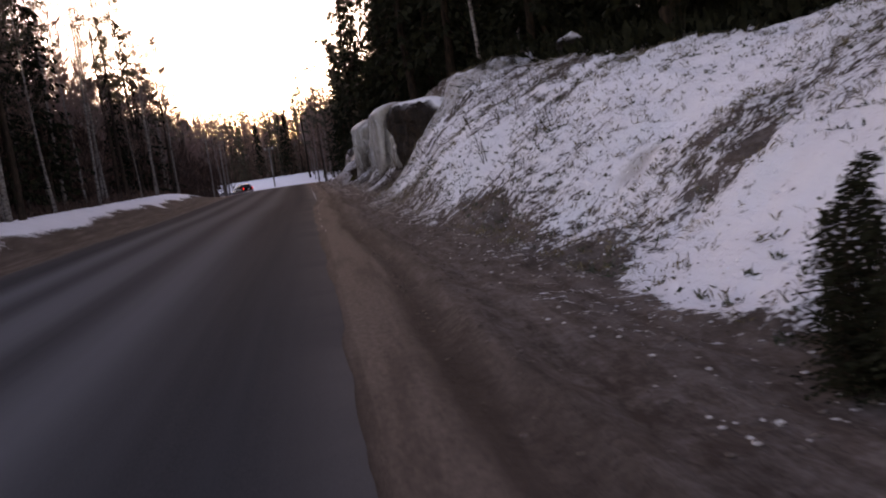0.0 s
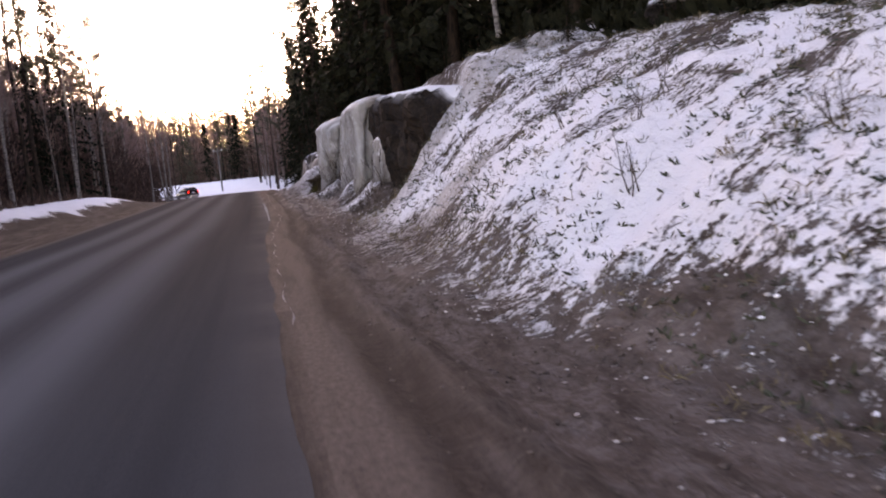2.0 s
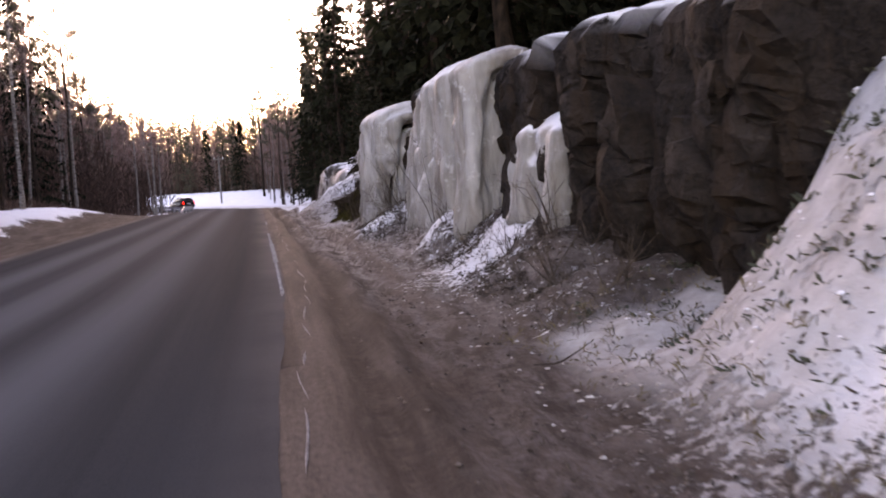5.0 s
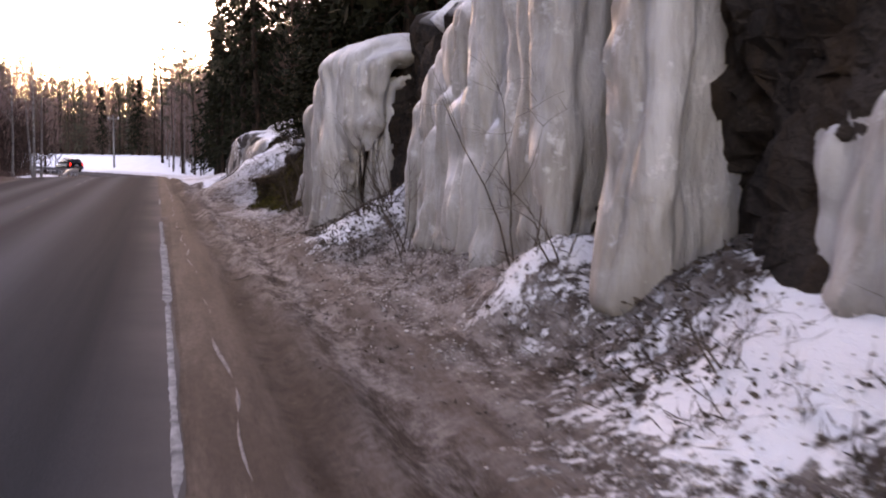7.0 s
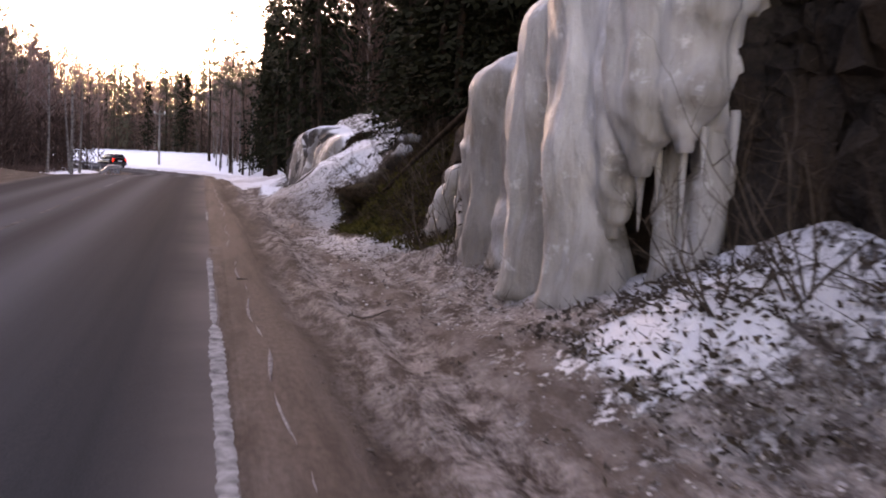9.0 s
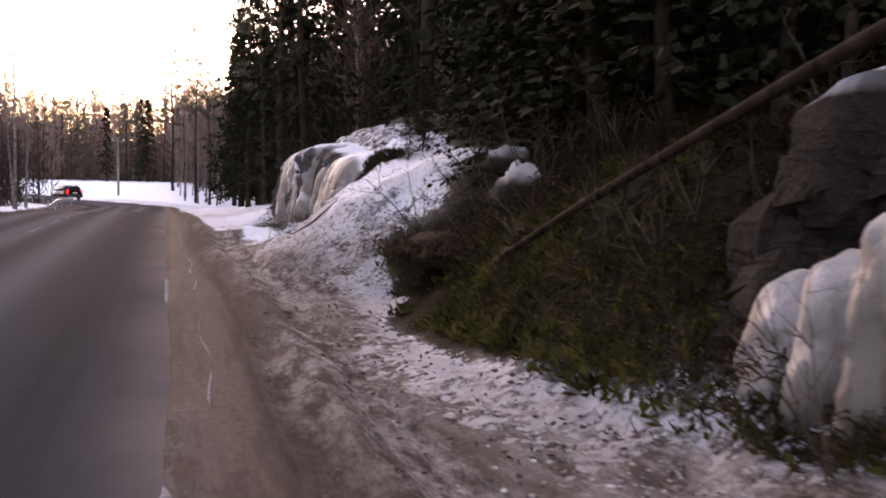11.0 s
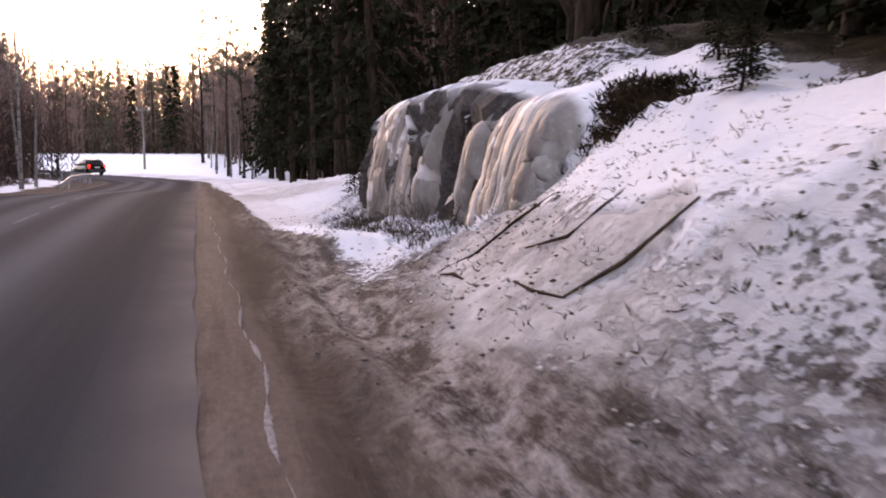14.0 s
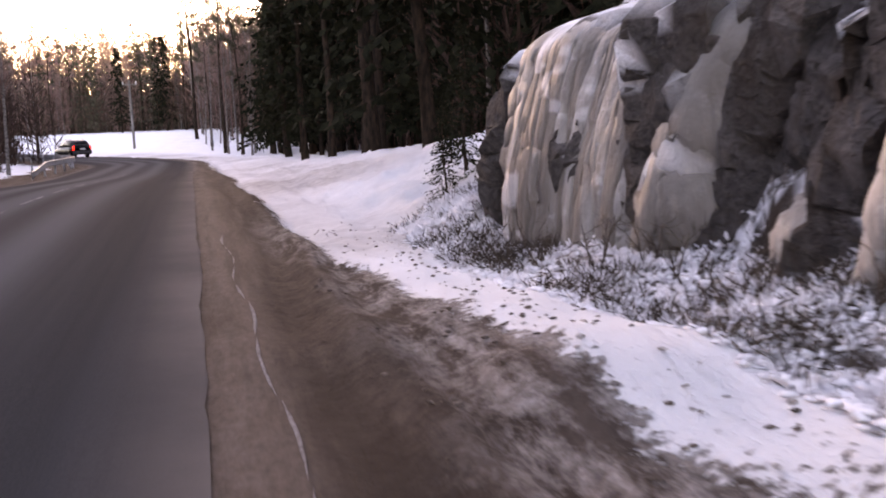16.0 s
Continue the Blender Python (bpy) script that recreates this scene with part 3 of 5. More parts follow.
# ---------- ice and rock ----------
def facets(y, z, seed, cy, cz, depth, tilt):
    """Broken blocks: every cell of a jittered net is a plane of its own depth and tilt."""
    u, v = y / cy, z / cz
    i, j = np.floor(u).astype(np.int64), np.floor(v).astype(np.int64)
    best, out = np.full(u.shape, 1e9), np.zeros(u.shape)
    for a in (-1, 0, 1):
        for b in (-1, 0, 1):
            pi, pj = i + a, j + b
            du, dv = u - pi - hashed(pi, pj, 0, seed), v - pj - hashed(pi, pj, 1, seed + 7)
            dist = du**2 + dv**2
            off = depth * (hashed(pi, pj, 2, seed + 13) - 0.5) + tilt * ((hashed(pi, pj, 3, seed + 17) - 0.5) * du * cy + (hashed(pi, pj, 4, seed + 23) - 0.5) * dv * cz)
            out = np.where(dist < best, off, out)
            best = np.minimum(best, dist)
    return out


def rock_wall(y0, y1, back, top, seed, label, lean=0.5, step=0.05, amp=1.0, shelf=0.0, mat=None):
    """A rough standing rock face with real depth; back and top are functions of y."""
    ys = np.arange(y0, y1 + step, step)
    nv = 84
    v = np.linspace(0, 1, nv)
    Y, V = np.meshgrid(ys, v, indexing="ij")
    taper = np.clip(np.minimum(Y - y0, y1 - Y) / 0.7, 0, 1) ** 0.5
    T = np.broadcast_to(top(ys)[:, None], Y.shape)
    B = np.broadcast_to(back(ys)[:, None], Y.shape)
    face = np.minimum(V / 0.75, 1)
    over = np.clip((V - 0.75) / 0.25, 0, 1)
    wy = Y + 0.16 * fbm(Y * 1.1, face * T * 1.1, 0, seed + 2)
    wz = face * T + 0.5 * Y + 0.15 * fbm(Y * 1.7, face * T * 1.7, 0, seed + 3)
    blocks = facets(wy, wz, seed, 0.95, 1.5, 0.55, 1.1) + facets(wy, wz, seed + 31, 0.38, 0.62, 0.26, 1.2) + facets(wy, wz, seed + 61, 0.15, 0.24, 0.09, 1.2)
    X = B + lean * face**1.5 + 0.9 * over + amp * blocks + 0.22 * smooth(0.07, 0.0, np.abs(fbm(wy * 1.5, face * T * 0.3, 0, seed + 7, 3))) * (1 - over) + 0.05 * fbm(Y * 5, face * T * 5, over, seed + 5, 4) + (1 - taper) * 1.2
    Z = -0.4 + (T + 0.4) * face * (0.55 + 0.45 * taper) + 0.10 * np.sin(over * math.pi) - 0.25 * over**2 + 0.10 * fbm(Y * 1.5, over * 1.5, 0, seed + 9)
    step_in = np.gradient(X, axis=1) / (np.gradient(Z, axis=1) + 0.02)
    ledges = shelf * smooth(0.9, 2.2, step_in) * smooth(0.0, 0.2, fbm(Y * 2.5, face * T * 2.5, 0, seed + 13, 3) + 0.12) * smooth(0.2, 0.5, face)
    snow = np.maximum(smooth(0.02, 0.22, over + 0.22 * fbm(Y * 1.5, X * 1.5, 0, seed + 13)) * 1.6 * smooth(0.0, 0.06, over), ledges)
    root = new("rock_face")
    rnd = random.Random(seed)
    i = 0
    while i < len(ys) - 1:
        j = min(len(ys) - 1, i + int(rnd.uniform(1.0, 2.2) / step))
        if len(ys) - 1 - j < 8:
            j = len(ys) - 1
        cut = slice(i, j + 1)
        me = mesh_from("rock_slab", np.stack([X[cut], Y[cut], Z[cut]], -1).reshape(-1, 3), grid_faces(j + 1 - i, nv), mat or ROCK, flat=True)
        me.attributes.new("snow", 'FLOAT', 'POINT').data.foreach_set("value", snow[cut].astype(np.float32).ravel())
        slab = part("rock_slab", me, root)
        mod = slab.modifiers.new("thickness", 'SOLIDIFY')
        mod.thickness, mod.offset = 0.3, -1
        i = j
    return tagged(root, label, "rock")


def ice_veneer(y0, y1, back, top, thick, seed, label, lean=0.25, round_top=0.9, dirt=0.4, snowy=0.9, base=-0.2, dome=0.15, soft=0.45, icicles=2, slant=0.0):
    """A skin of ice frozen onto a rock face; it thins out at its ragged sides and rolls over the top."""
    ys = np.arange(y0 - 0.3, y1 + 0.3, 0.03)
    nv = 84
    Y, V = np.meshgrid(ys, np.linspace(0, 1, nv), indexing="ij")
    face, over = np.minimum(V / 0.72, 1), np.clip((V - 0.72) / 0.28, 0, 1)
    reach = np.minimum(Y - y0, y1 - Y) + 0.22 * fbm(Y * 1.3, face * 2.6, 0, seed, 3) + 0.16 * fbm(Y * 4.5, face * 9.0, 0, seed + 21, 2)
    edge = smooth(-0.1, soft, reach)
    round_end = np.sqrt(np.clip(1 - (1 - np.clip(reach / (soft * 2.2), 0, 1)) ** 2, 0, 1))
    T = top * (1 - dome * (1 - round_end))
    fine = np.abs(fbm(Y * 6.5 + 0.3 * fbm(Y * 2, face * 4, 0, seed + 3), face * 0.9, 0, seed + 4, 2))
    belly = 0.8 + 0.2 * np.sin(np.pi * np.clip(face * 0.8 + 0.12, 0, 1))
    a = over * math.pi / 2
    back = back(ys)[:, None]
    X = back + lean * face**1.6 + 0.2 - (thick + 0.2) * edge * belly * (1 - 0.3 * over)
    X = X + 0.045 * fbm(Y * 2.1, face * 0.7, 0, seed + 12, 3) + 0.05 * fbm(Y * 1.4, face * T * 1.2, over, seed + 14, 4) + 0.05 * fine * (1 - over) + 0.035 * np.abs(fbm(Y * 13, face * 1.4, 0, seed + 15, 2)) * (1 - over) - 0.07 * fbm(Y * 0.9, face * 2.2, 0, seed + 5) - 0.012 * fbm(Y * 5, face * 4, 0, seed + 6, 3) + round_top * (1 - np.cos(a)) * 1.2
    Z = base + (T - 0.22 - base) * face + 0.3 * np.sin(a) + 0.05 * fbm(Y * 2, X * 2, face * 3, seed + 7)
    me = mesh_from("ice_flow", np.stack([X, Y + slant * (1 - face), Z], -1).reshape(-1, 3), grid_faces(len(ys), nv), ICE)
    patch = fbm(Y * 2.1, face * T * 2.6, over * 2, seed + 8, 4)
    sn = snowy * np.maximum(smooth(0.12, 0.4, over + 0.5 * patch) * smooth(0.0, 0.15, over + 0.1 * patch), smooth(0.3, 0.38, patch) * 0.4)
    di = np.clip(0.28 + dirt * smooth(-0.15, 0.4, fbm(Y * 8.0, face * 0.8, 0, seed + 9, 4) + 0.08) + 0.6 * smooth(0.14, 0.0, face) * (0.5 + 0.5 * patch), 0, 0.9) * (1 - over)
    for key, val in (("snow", sn), ("dirt", di)):
        me.attributes.new(key, 'FLOAT', 'POINT').data.foreach_set("value", val.astype(np.float32).ravel())
    ob = new("ice_flow", me)
    mod = ob.modifiers.new("thickness", 'SOLIDIFY')
    mod.thickness, mod.offset = 0.25, -1
    rnd = random.Random(seed)
    for k in range(icicles):
        k_y = y0 + (y1 - y0) * rnd.uniform(0.1, 0.9)
        icicle(float(np.interp(k_y, ys, back[:, 0])) - thick * 0.6 + lean * 0.7, k_y, top * rnd.uniform(0.7, 0.88), rnd.uniform(0.15, 0.4), rnd.uniform(0.015, 0.03), seed + k, ob)
    return tagged(ob, label, "ice", group="ice flows on the granite")


def const(v):
    return lambda ys: np.full(len(ys), float(v))


def table(*pairs):
    return lambda ys: np.interp(ys, [p[0] for p in pairs], [p[1] for p in pairs])


def ice_column(x, y, zb, zt, r, seed, back=0.9, lean=0.12, flare=1.3, hang=False, swell=0.75):
    """Points and faces of one drooping pillar: it stands or hangs, and bends back over the ledge at its top."""
    nr, ns = 34, 16
    height = zt - zb
    rc = min(0.45 * back + 0.1, height * 0.5)
    k = np.linspace(0, 1, nr)
    up = np.minimum(k / 0.72, 1)
    over = np.clip((k - 0.72) / 0.28, 0, 1)
    a = over * math.pi / 2 * 0.92
    cx = x + lean * up + back * (1 - np.cos(a)) + 0.07 * fbm(up * 2.2, seed, 0, seed)
    cz = zb + (height - rc * 0.6) * up + rc * 0.6 * np.sin(a)
    cy = y + 0.14 * fbm(up * 1.6, seed + 0.5, 0, seed + 1)
    rad = r * (1 + (flare - 1) * np.exp(-up / 0.12) + 0.22 * fbm(up * 3.0, seed + 0.3, 0, seed + 2) + swell * up**2.5) * (1 + 0.35 * over)
    if hang:
        rad = rad * (0.10 + 0.90 * smooth(0, 0.4, up + 0.02))
    th = np.linspace(0, 2 * math.pi, ns, endpoint=False)
    K, T = np.meshgrid(np.arange(nr), th, indexing="ij")
    R = rad[K] * (1 + 0.14 * fbm(np.cos(T) * 1.6 + seed, np.sin(T) * 1.6, cz[K] * 0.7, seed + 3))
    X = cx[K] + np.cos(T) * R * (0.85 - 0.25 * over[K]) * np.cos(a)[K]
    Y = cy[K] + np.sin(T) * R
    Z = cz[K] - np.cos(T) * R * np.sin(a)[K] * 0.42
    return np.stack([X, Y, Z], -1).reshape(-1, 3), grid_faces(nr, ns, True).tolist() + [list(range(ns))[::-1], [(nr - 1) * ns + i for i in range(ns)]]


def icicle(x, y, z, length, r, seed, parent):
    rnd = random.Random(seed)
    v, ns, nr = [], 7, 7
    for k in range(nr):
        w = k / (nr - 1)
        for i in range(ns):
            t = 2 * math.pi * i / ns
            rr = r * (1 - w) ** 0.7 * (1 + 0.2 * rnd.uniform(-1, 1)) + 0.003
            v.append((x + rr * math.cos(t), y + rr * math.sin(t), z - length * w))
    return part("icicle", mesh_from("icicle", v, grid_faces(nr, ns, True), ICE), parent)


def frozen(name, pieces, voxel, label, snowy, dirt, zbase, seed, rough=1.0):
    """Grows the pieces together into one skin of ice, then gives it drips and ripples."""
    v, f = [], []
    for pv, pf in pieces:
        base = len(v)
        v += pv.tolist()
        f += [tuple(base + i for i in q) for q in pf]
    tmp = new("tmp", mesh_from("tmp", v, f, ICE))
    mod = tmp.modifiers.new("grow", 'REMESH')
    mod.mode, mod.voxel_size, mod.use_smooth_shade = 'VOXEL', voxel, True
    sm = tmp.modifiers.new("melt", 'SMOOTH')
    sm.factor, sm.iterations = 0.5, 7
    me = bpy.data.meshes.new_from_object(tmp.evaluated_get(bpy.context.evaluated_depsgraph_get()))
    bpy.data.objects.remove(tmp)
    n = len(me.vertices)
    co, no = np.empty(3 * n), np.empty(3 * n)
    me.vertices.foreach_get("co", co)
    me.vertex_normals.foreach_get("vector", no)
    co, no = co.reshape(-1, 3), no.reshape(-1, 3)
    x, y, z = co.T
    side = 1 - np.clip(no[:, 2], 0, 1)
    drip = np.abs(fbm(y * 3.2 + 0.5 * fbm(y, z, 0, seed + 2), x * 2.0, z * 0.35, seed + 1, 3))
    amount = 0.07 * fbm(y * 1.5, x * 1.5, z * 0.7, seed + 3, 4) + 0.16 * (0.35 - drip) * side + 0.10 * (0.3 - np.abs(fbm(y * 7.5 + fbm(y * 2, z, 0, seed + 8), x * 4.0, z * 0.5, seed + 9, 2))) * side + 0.03 * fbm(y * 5, x * 5, z * 2.0, seed + 4, 3) + 0.035 * (0.3 - np.abs(fbm(y * 13 + fbm(y * 3, z * 1.5, 0, seed + 11), x * 7.0, z * 0.7, seed + 12, 2))) * side
    co = co + no * (amount * rough)[:, None]
    me.vertices.foreach_set("co", co.ravel())
    me.update()
    me.polygons.foreach_set("use_smooth", [True] * len(me.polygons))
    me.materials.clear()
    me.materials.append(ICE)
    patch = fbm(y * 1.9, x * 1.9, z * 1.3, seed + 5, 4)
    sn = np.clip(snowy * np.maximum(smooth(0.35, 0.62, no[:, 2] + 0.35 * patch), 0.85 * smooth(0.26, 0.36, patch) * smooth(-0.05, 0.3, no[:, 2] + 0.1)), 0, 1)
    low = np.clip(z - zbase, 0, None)
    di = np.clip(0.85 * np.exp(-low / 0.32) * (0.5 + 1.1 * fbm(y * 2.6, x, z * 1.2, seed + 6)) + dirt * smooth(0.30, 0.75, 0.5 + 0.5 * fbm(y * 2.6, x * 1.5, z * 0.5, seed + 7) + 0.25 * drip), 0, 0.9)
    for key, val in (("snow", sn), ("dirt", di)):
        me.attributes.new(key, 'FLOAT', 'POINT').data.foreach_set("value", val.astype(np.float32))
    me.name = name
    return tagged(new(name, me), label, "ice", group="ice curtains on the cliff")


def curtain(label, columns, icicles=(), snowy=0.5, dirt=0.0, back=0.9, voxel=0.045, swell=0.35, rough=1.0):
    """A frozen seep of pillars grown together: columns are (x, y, base, top, radius, hangs)."""
    feet = [zb if hang else float(ground_height(x, y)) - 0.12 for x, y, zb, zt, r, hang in columns]
    stand = sorted((c for c in columns if not c[5]), key=lambda c: c[1])
    fill = []
    for a, b in zip(stand, stand[1:]):
        if b[1] - a[1] < 0.5:
            fill.append(((a[0] + b[0]) / 2 + 0.06, (a[1] + b[1]) / 2, max(a[2], b[2]), min(a[3], b[3]) - 0.04, (a[4] + b[4]) * 0.5, False))
    columns = list(columns) + fill
    feet = [zb if hang else float(ground_height(x, y)) - 0.12 for x, y, zb, zt, r, hang in columns]
    pieces = [ice_column(x, y, feet[n], zt, r * 0.86, int(y * 37) + n, back=back, hang=hang, flare=1.12, swell=swell) for n, (x, y, zb, zt, r, hang) in enumerate(columns)]
    ob = frozen("ice_curtain", pieces, voxel, label, snowy, dirt, min(feet) + 0.1, int(columns[0][1] * 11), rough)
    for n, (x, y, z, ln, r) in enumerate(icicles):
        icicle(x, y, z, ln, r, n, ob)
    return ob


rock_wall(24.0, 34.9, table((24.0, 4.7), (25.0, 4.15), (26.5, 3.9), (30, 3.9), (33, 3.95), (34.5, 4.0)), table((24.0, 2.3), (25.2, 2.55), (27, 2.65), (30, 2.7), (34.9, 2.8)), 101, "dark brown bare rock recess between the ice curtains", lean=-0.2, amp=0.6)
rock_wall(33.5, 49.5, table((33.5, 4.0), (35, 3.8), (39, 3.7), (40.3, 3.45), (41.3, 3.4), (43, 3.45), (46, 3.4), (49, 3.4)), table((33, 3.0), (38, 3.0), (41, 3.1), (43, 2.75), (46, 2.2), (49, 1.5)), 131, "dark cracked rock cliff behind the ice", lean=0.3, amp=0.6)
granite = table((65, 3.55), (67, 3.6), (69, 3.58), (70.3, 3.42), (71.4, 3.22), (72.2, 3.2), (73, 3.4), (74.5, 3.7))
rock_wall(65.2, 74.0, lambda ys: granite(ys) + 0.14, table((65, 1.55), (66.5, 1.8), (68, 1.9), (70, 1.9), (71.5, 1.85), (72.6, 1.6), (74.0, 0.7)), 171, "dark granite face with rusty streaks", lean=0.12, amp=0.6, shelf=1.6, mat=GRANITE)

curtain("low grey ice bulge with a cap of snow", [(3.4, 31.7, 0.4, 1.75, 0.2, False), (3.4, 31.35, 0.5, 1.9, 0.26, False), (3.42, 30.9, 0.5, 2.05, 0.3, False), (3.45, 30.4, 0.5, 2.1, 0.26, False), (3.4, 29.85, 0.5, 2.05, 0.2, False)], snowy=0.95, back=0.6)
curtain("tall smooth grey ice pillar reaching the ground",
        [(3.0, 33.28, 0.3, 3.2, 0.26, False), (3.03, 33.1, 0.3, 3.2, 0.19, False), (3.12, 33.64, 0.35, 3.2, 0.08, False), (3.6, 33.3, 0.8, 3.0, 0.16, False)],
        snowy=0.15, swell=0.2)
# the broad curtain: its back row follows the falling ledge, lower pillars bulge out in front
ledge = table((34.3, 3.25), (36.0, 3.2), (37.2, 3.05), (38.0, 2.8), (38.6, 2.5), (39.1, 2.2))
r_ice = random.Random(4)
cols = []
y_ice = 34.7
while y_ice < 38.3:
    r_c = r_ice.uniform(0.15, 0.30)
    cols.append((r_ice.uniform(3.0, 3.14), y_ice, 0.5, float(ledge([y_ice])[0]) + r_ice.uniform(-0.08, 0.08), r_c, r_ice.random() < 0.2))
    y_ice += r_c * r_ice.uniform(1.1, 1.6)
cols += [(2.99, 37.8, 0.45, 1.9, 0.22, False), (2.96, 37.35, 0.5, 2.25, 0.22, False), (2.95, 36.8, 0.45, 2.15, 0.24, False), (2.96, 36.3, 0.55, 2.3, 0.2, False), (2.98, 35.9, 0.55, 1.9, 0.22, False), (3.02, 35.5, 0.5, 1.8, 0.18, False), (3.02, 35.0, 0.5, 2.0, 0.18, True)]
cols += [(3.3, 35.0 + 0.5 * k, 0.5, float(ledge([35.0 + 0.5 * k])[0]) - 0.05, 0.36, False) for k in range(7)]
cols += [(2.98, 38.85, 0.5, 2.25, 0.17, False), (3.2, 38.6, 1.0, 2.5, 0.25, True), (3.05, 38.45, 1.5, 2.55, 0.2, True)]
curtain("broad curtain of pale ice pillars grown together", cols, snowy=0.6, dirt=0.15, voxel=0.036)
curtain("domed ice curtain with a dark hollow beneath",
        [(2.62, 42.35, 0.3, 2.95, 0.33, False), (2.72, 42.75, 0.35, 2.95, 0.2, False), (2.66, 43.3, 0.3, 2.75, 0.30, False), (2.75, 43.75, 0.3, 2.5, 0.22, False), (2.72, 41.95, 0.9, 3.0, 0.26, True), (2.76, 41.6, 1.35, 3.0, 0.28, True), (2.86, 41.3, 1.5, 2.9, 0.2, True), (3.0, 41.75, 0.4, 2.6, 0.07, False), (3.1, 41.35, 0.4, 2.6, 0.06, False)],
        snowy=0.35, icicles=[(2.85, 41.55, 1.5, 0.35, 0.03), (2.82, 41.75, 1.45, 0.5, 0.035), (2.98, 41.2, 1.65, 0.3, 0.03), (3.1, 41.05, 1.75, 0.4, 0.03), (2.95, 41.4, 1.5, 0.45, 0.025)], back=0.8, voxel=0.038)
curtain("cluster of thinner ice pillars with dirty feet",
        [(2.78, 44.5, 0.2, 2.45, 0.26, False), (2.74, 45.05, 0.2, 2.4, 0.30, False), (2.8, 45.65, 0.25, 2.25, 0.27, False), (2.84, 46.2, 0.25, 2.05, 0.22, False), (2.9, 46.65, 0.5, 1.85, 0.18, True)], snowy=0.25, dirt=0.6, back=0.9, voxel=0.038)
curtain("small dirty ice stubs at the cliff end", [(2.78, 47.4, 0.1, 1.35, 0.13, False), (2.78, 47.75, 0.1, 1.1, 0.12, False), (2.8, 48.15, 0.15, 0.95, 0.11, False)], dirt=0.7, snowy=0.1, back=0.3)
ice_veneer(69.35, 71.95, granite, 1.98, 0.26, 801, "grey streaked ice veneer over the granite", dirt=0.85, icicles=6, soft=0.25)
ice_veneer(68.5, 68.85, granite, 1.97, 0.35, 811, "narrow ice ribbon running down the granite", dirt=0.4, snowy=1.0, soft=0.15, slant=0.75)
ice_veneer(66.05, 66.4, granite, 1.78, 0.42, 821, "snowy strip of ice in a granite cleft", dirt=0.4, snowy=1.0, soft=0.15, slant=0.6)
ice_veneer(67.3, 67.42, granite, 1.6, 0.22, 825, "thin frozen trickle on the granite", dirt=0.3, snowy=1.0, soft=0.1, slant=0.3, icicles=1)
ice_veneer(63.7, 65.9, const(3.4), 1.78, 0.25, 831, "rounded ice bulge with snow on its shoulder", lean=0.35, round_top=1.2, dirt=0.6, dome=0.3, soft=0.5, icicles=3)
ice_veneer(72.6, 73.1, granite, 1.45, 0.25, 841, "small ice step at the end of the granite", dirt=0.5, soft=0.25)


# ---------- trees ----------
class Soup:
    """Collects triangles and quads for one mesh."""

    def __init__(self):
        self.v, self.f, self.m = [], [], []

    def tube(self, pts, radii, sides=6):
        base = len(self.v)
        for k, (p, r) in enumerate(zip(pts, radii)):
            d = (pts[min(k + 1, len(pts) - 1)] - pts[max(k - 1, 0)]).normalized()
            side = d.orthogonal().normalized()
            other = d.cross(side)
            for i in range(sides):
                a = 2 * math.pi * i / sides
                self.v.append(p + side * (r * math.cos(a)) + other * (r * math.sin(a)))
        for k in range(len(pts) - 1):
            for i in range(sides):
                j = (i + 1) % sides
                self.f.append((base + k * sides + i, base + k * sides + j, base + (k + 1) * sides + j, base + (k + 1) * sides + i))

    def blade(self, a, b, width, up):
        base = len(self.v)
        side = (b - a).cross(up)
        side = side.normalized() * width if side.length > 1e-6 else Vector((width, 0, 0))
        mid = (a + b) / 2
        self.v += [a, mid + side, b, mid - side]
        self.f.append((base, base + 1, base + 2, base + 3))

    def mesh(self, name, mat):
        me = bpy.data.meshes.new(name)
        me.from_pydata([tuple(p) for p in self.v], [], self.f)
        me.polygons.foreach_set("use_smooth", [True] * len(me.polygons))
        me.materials.append(mat)
        return me


def rvec(r, s):
    return Vector((r.uniform(-s, s), r.uniform(-s, s), r.uniform(-s, s)))


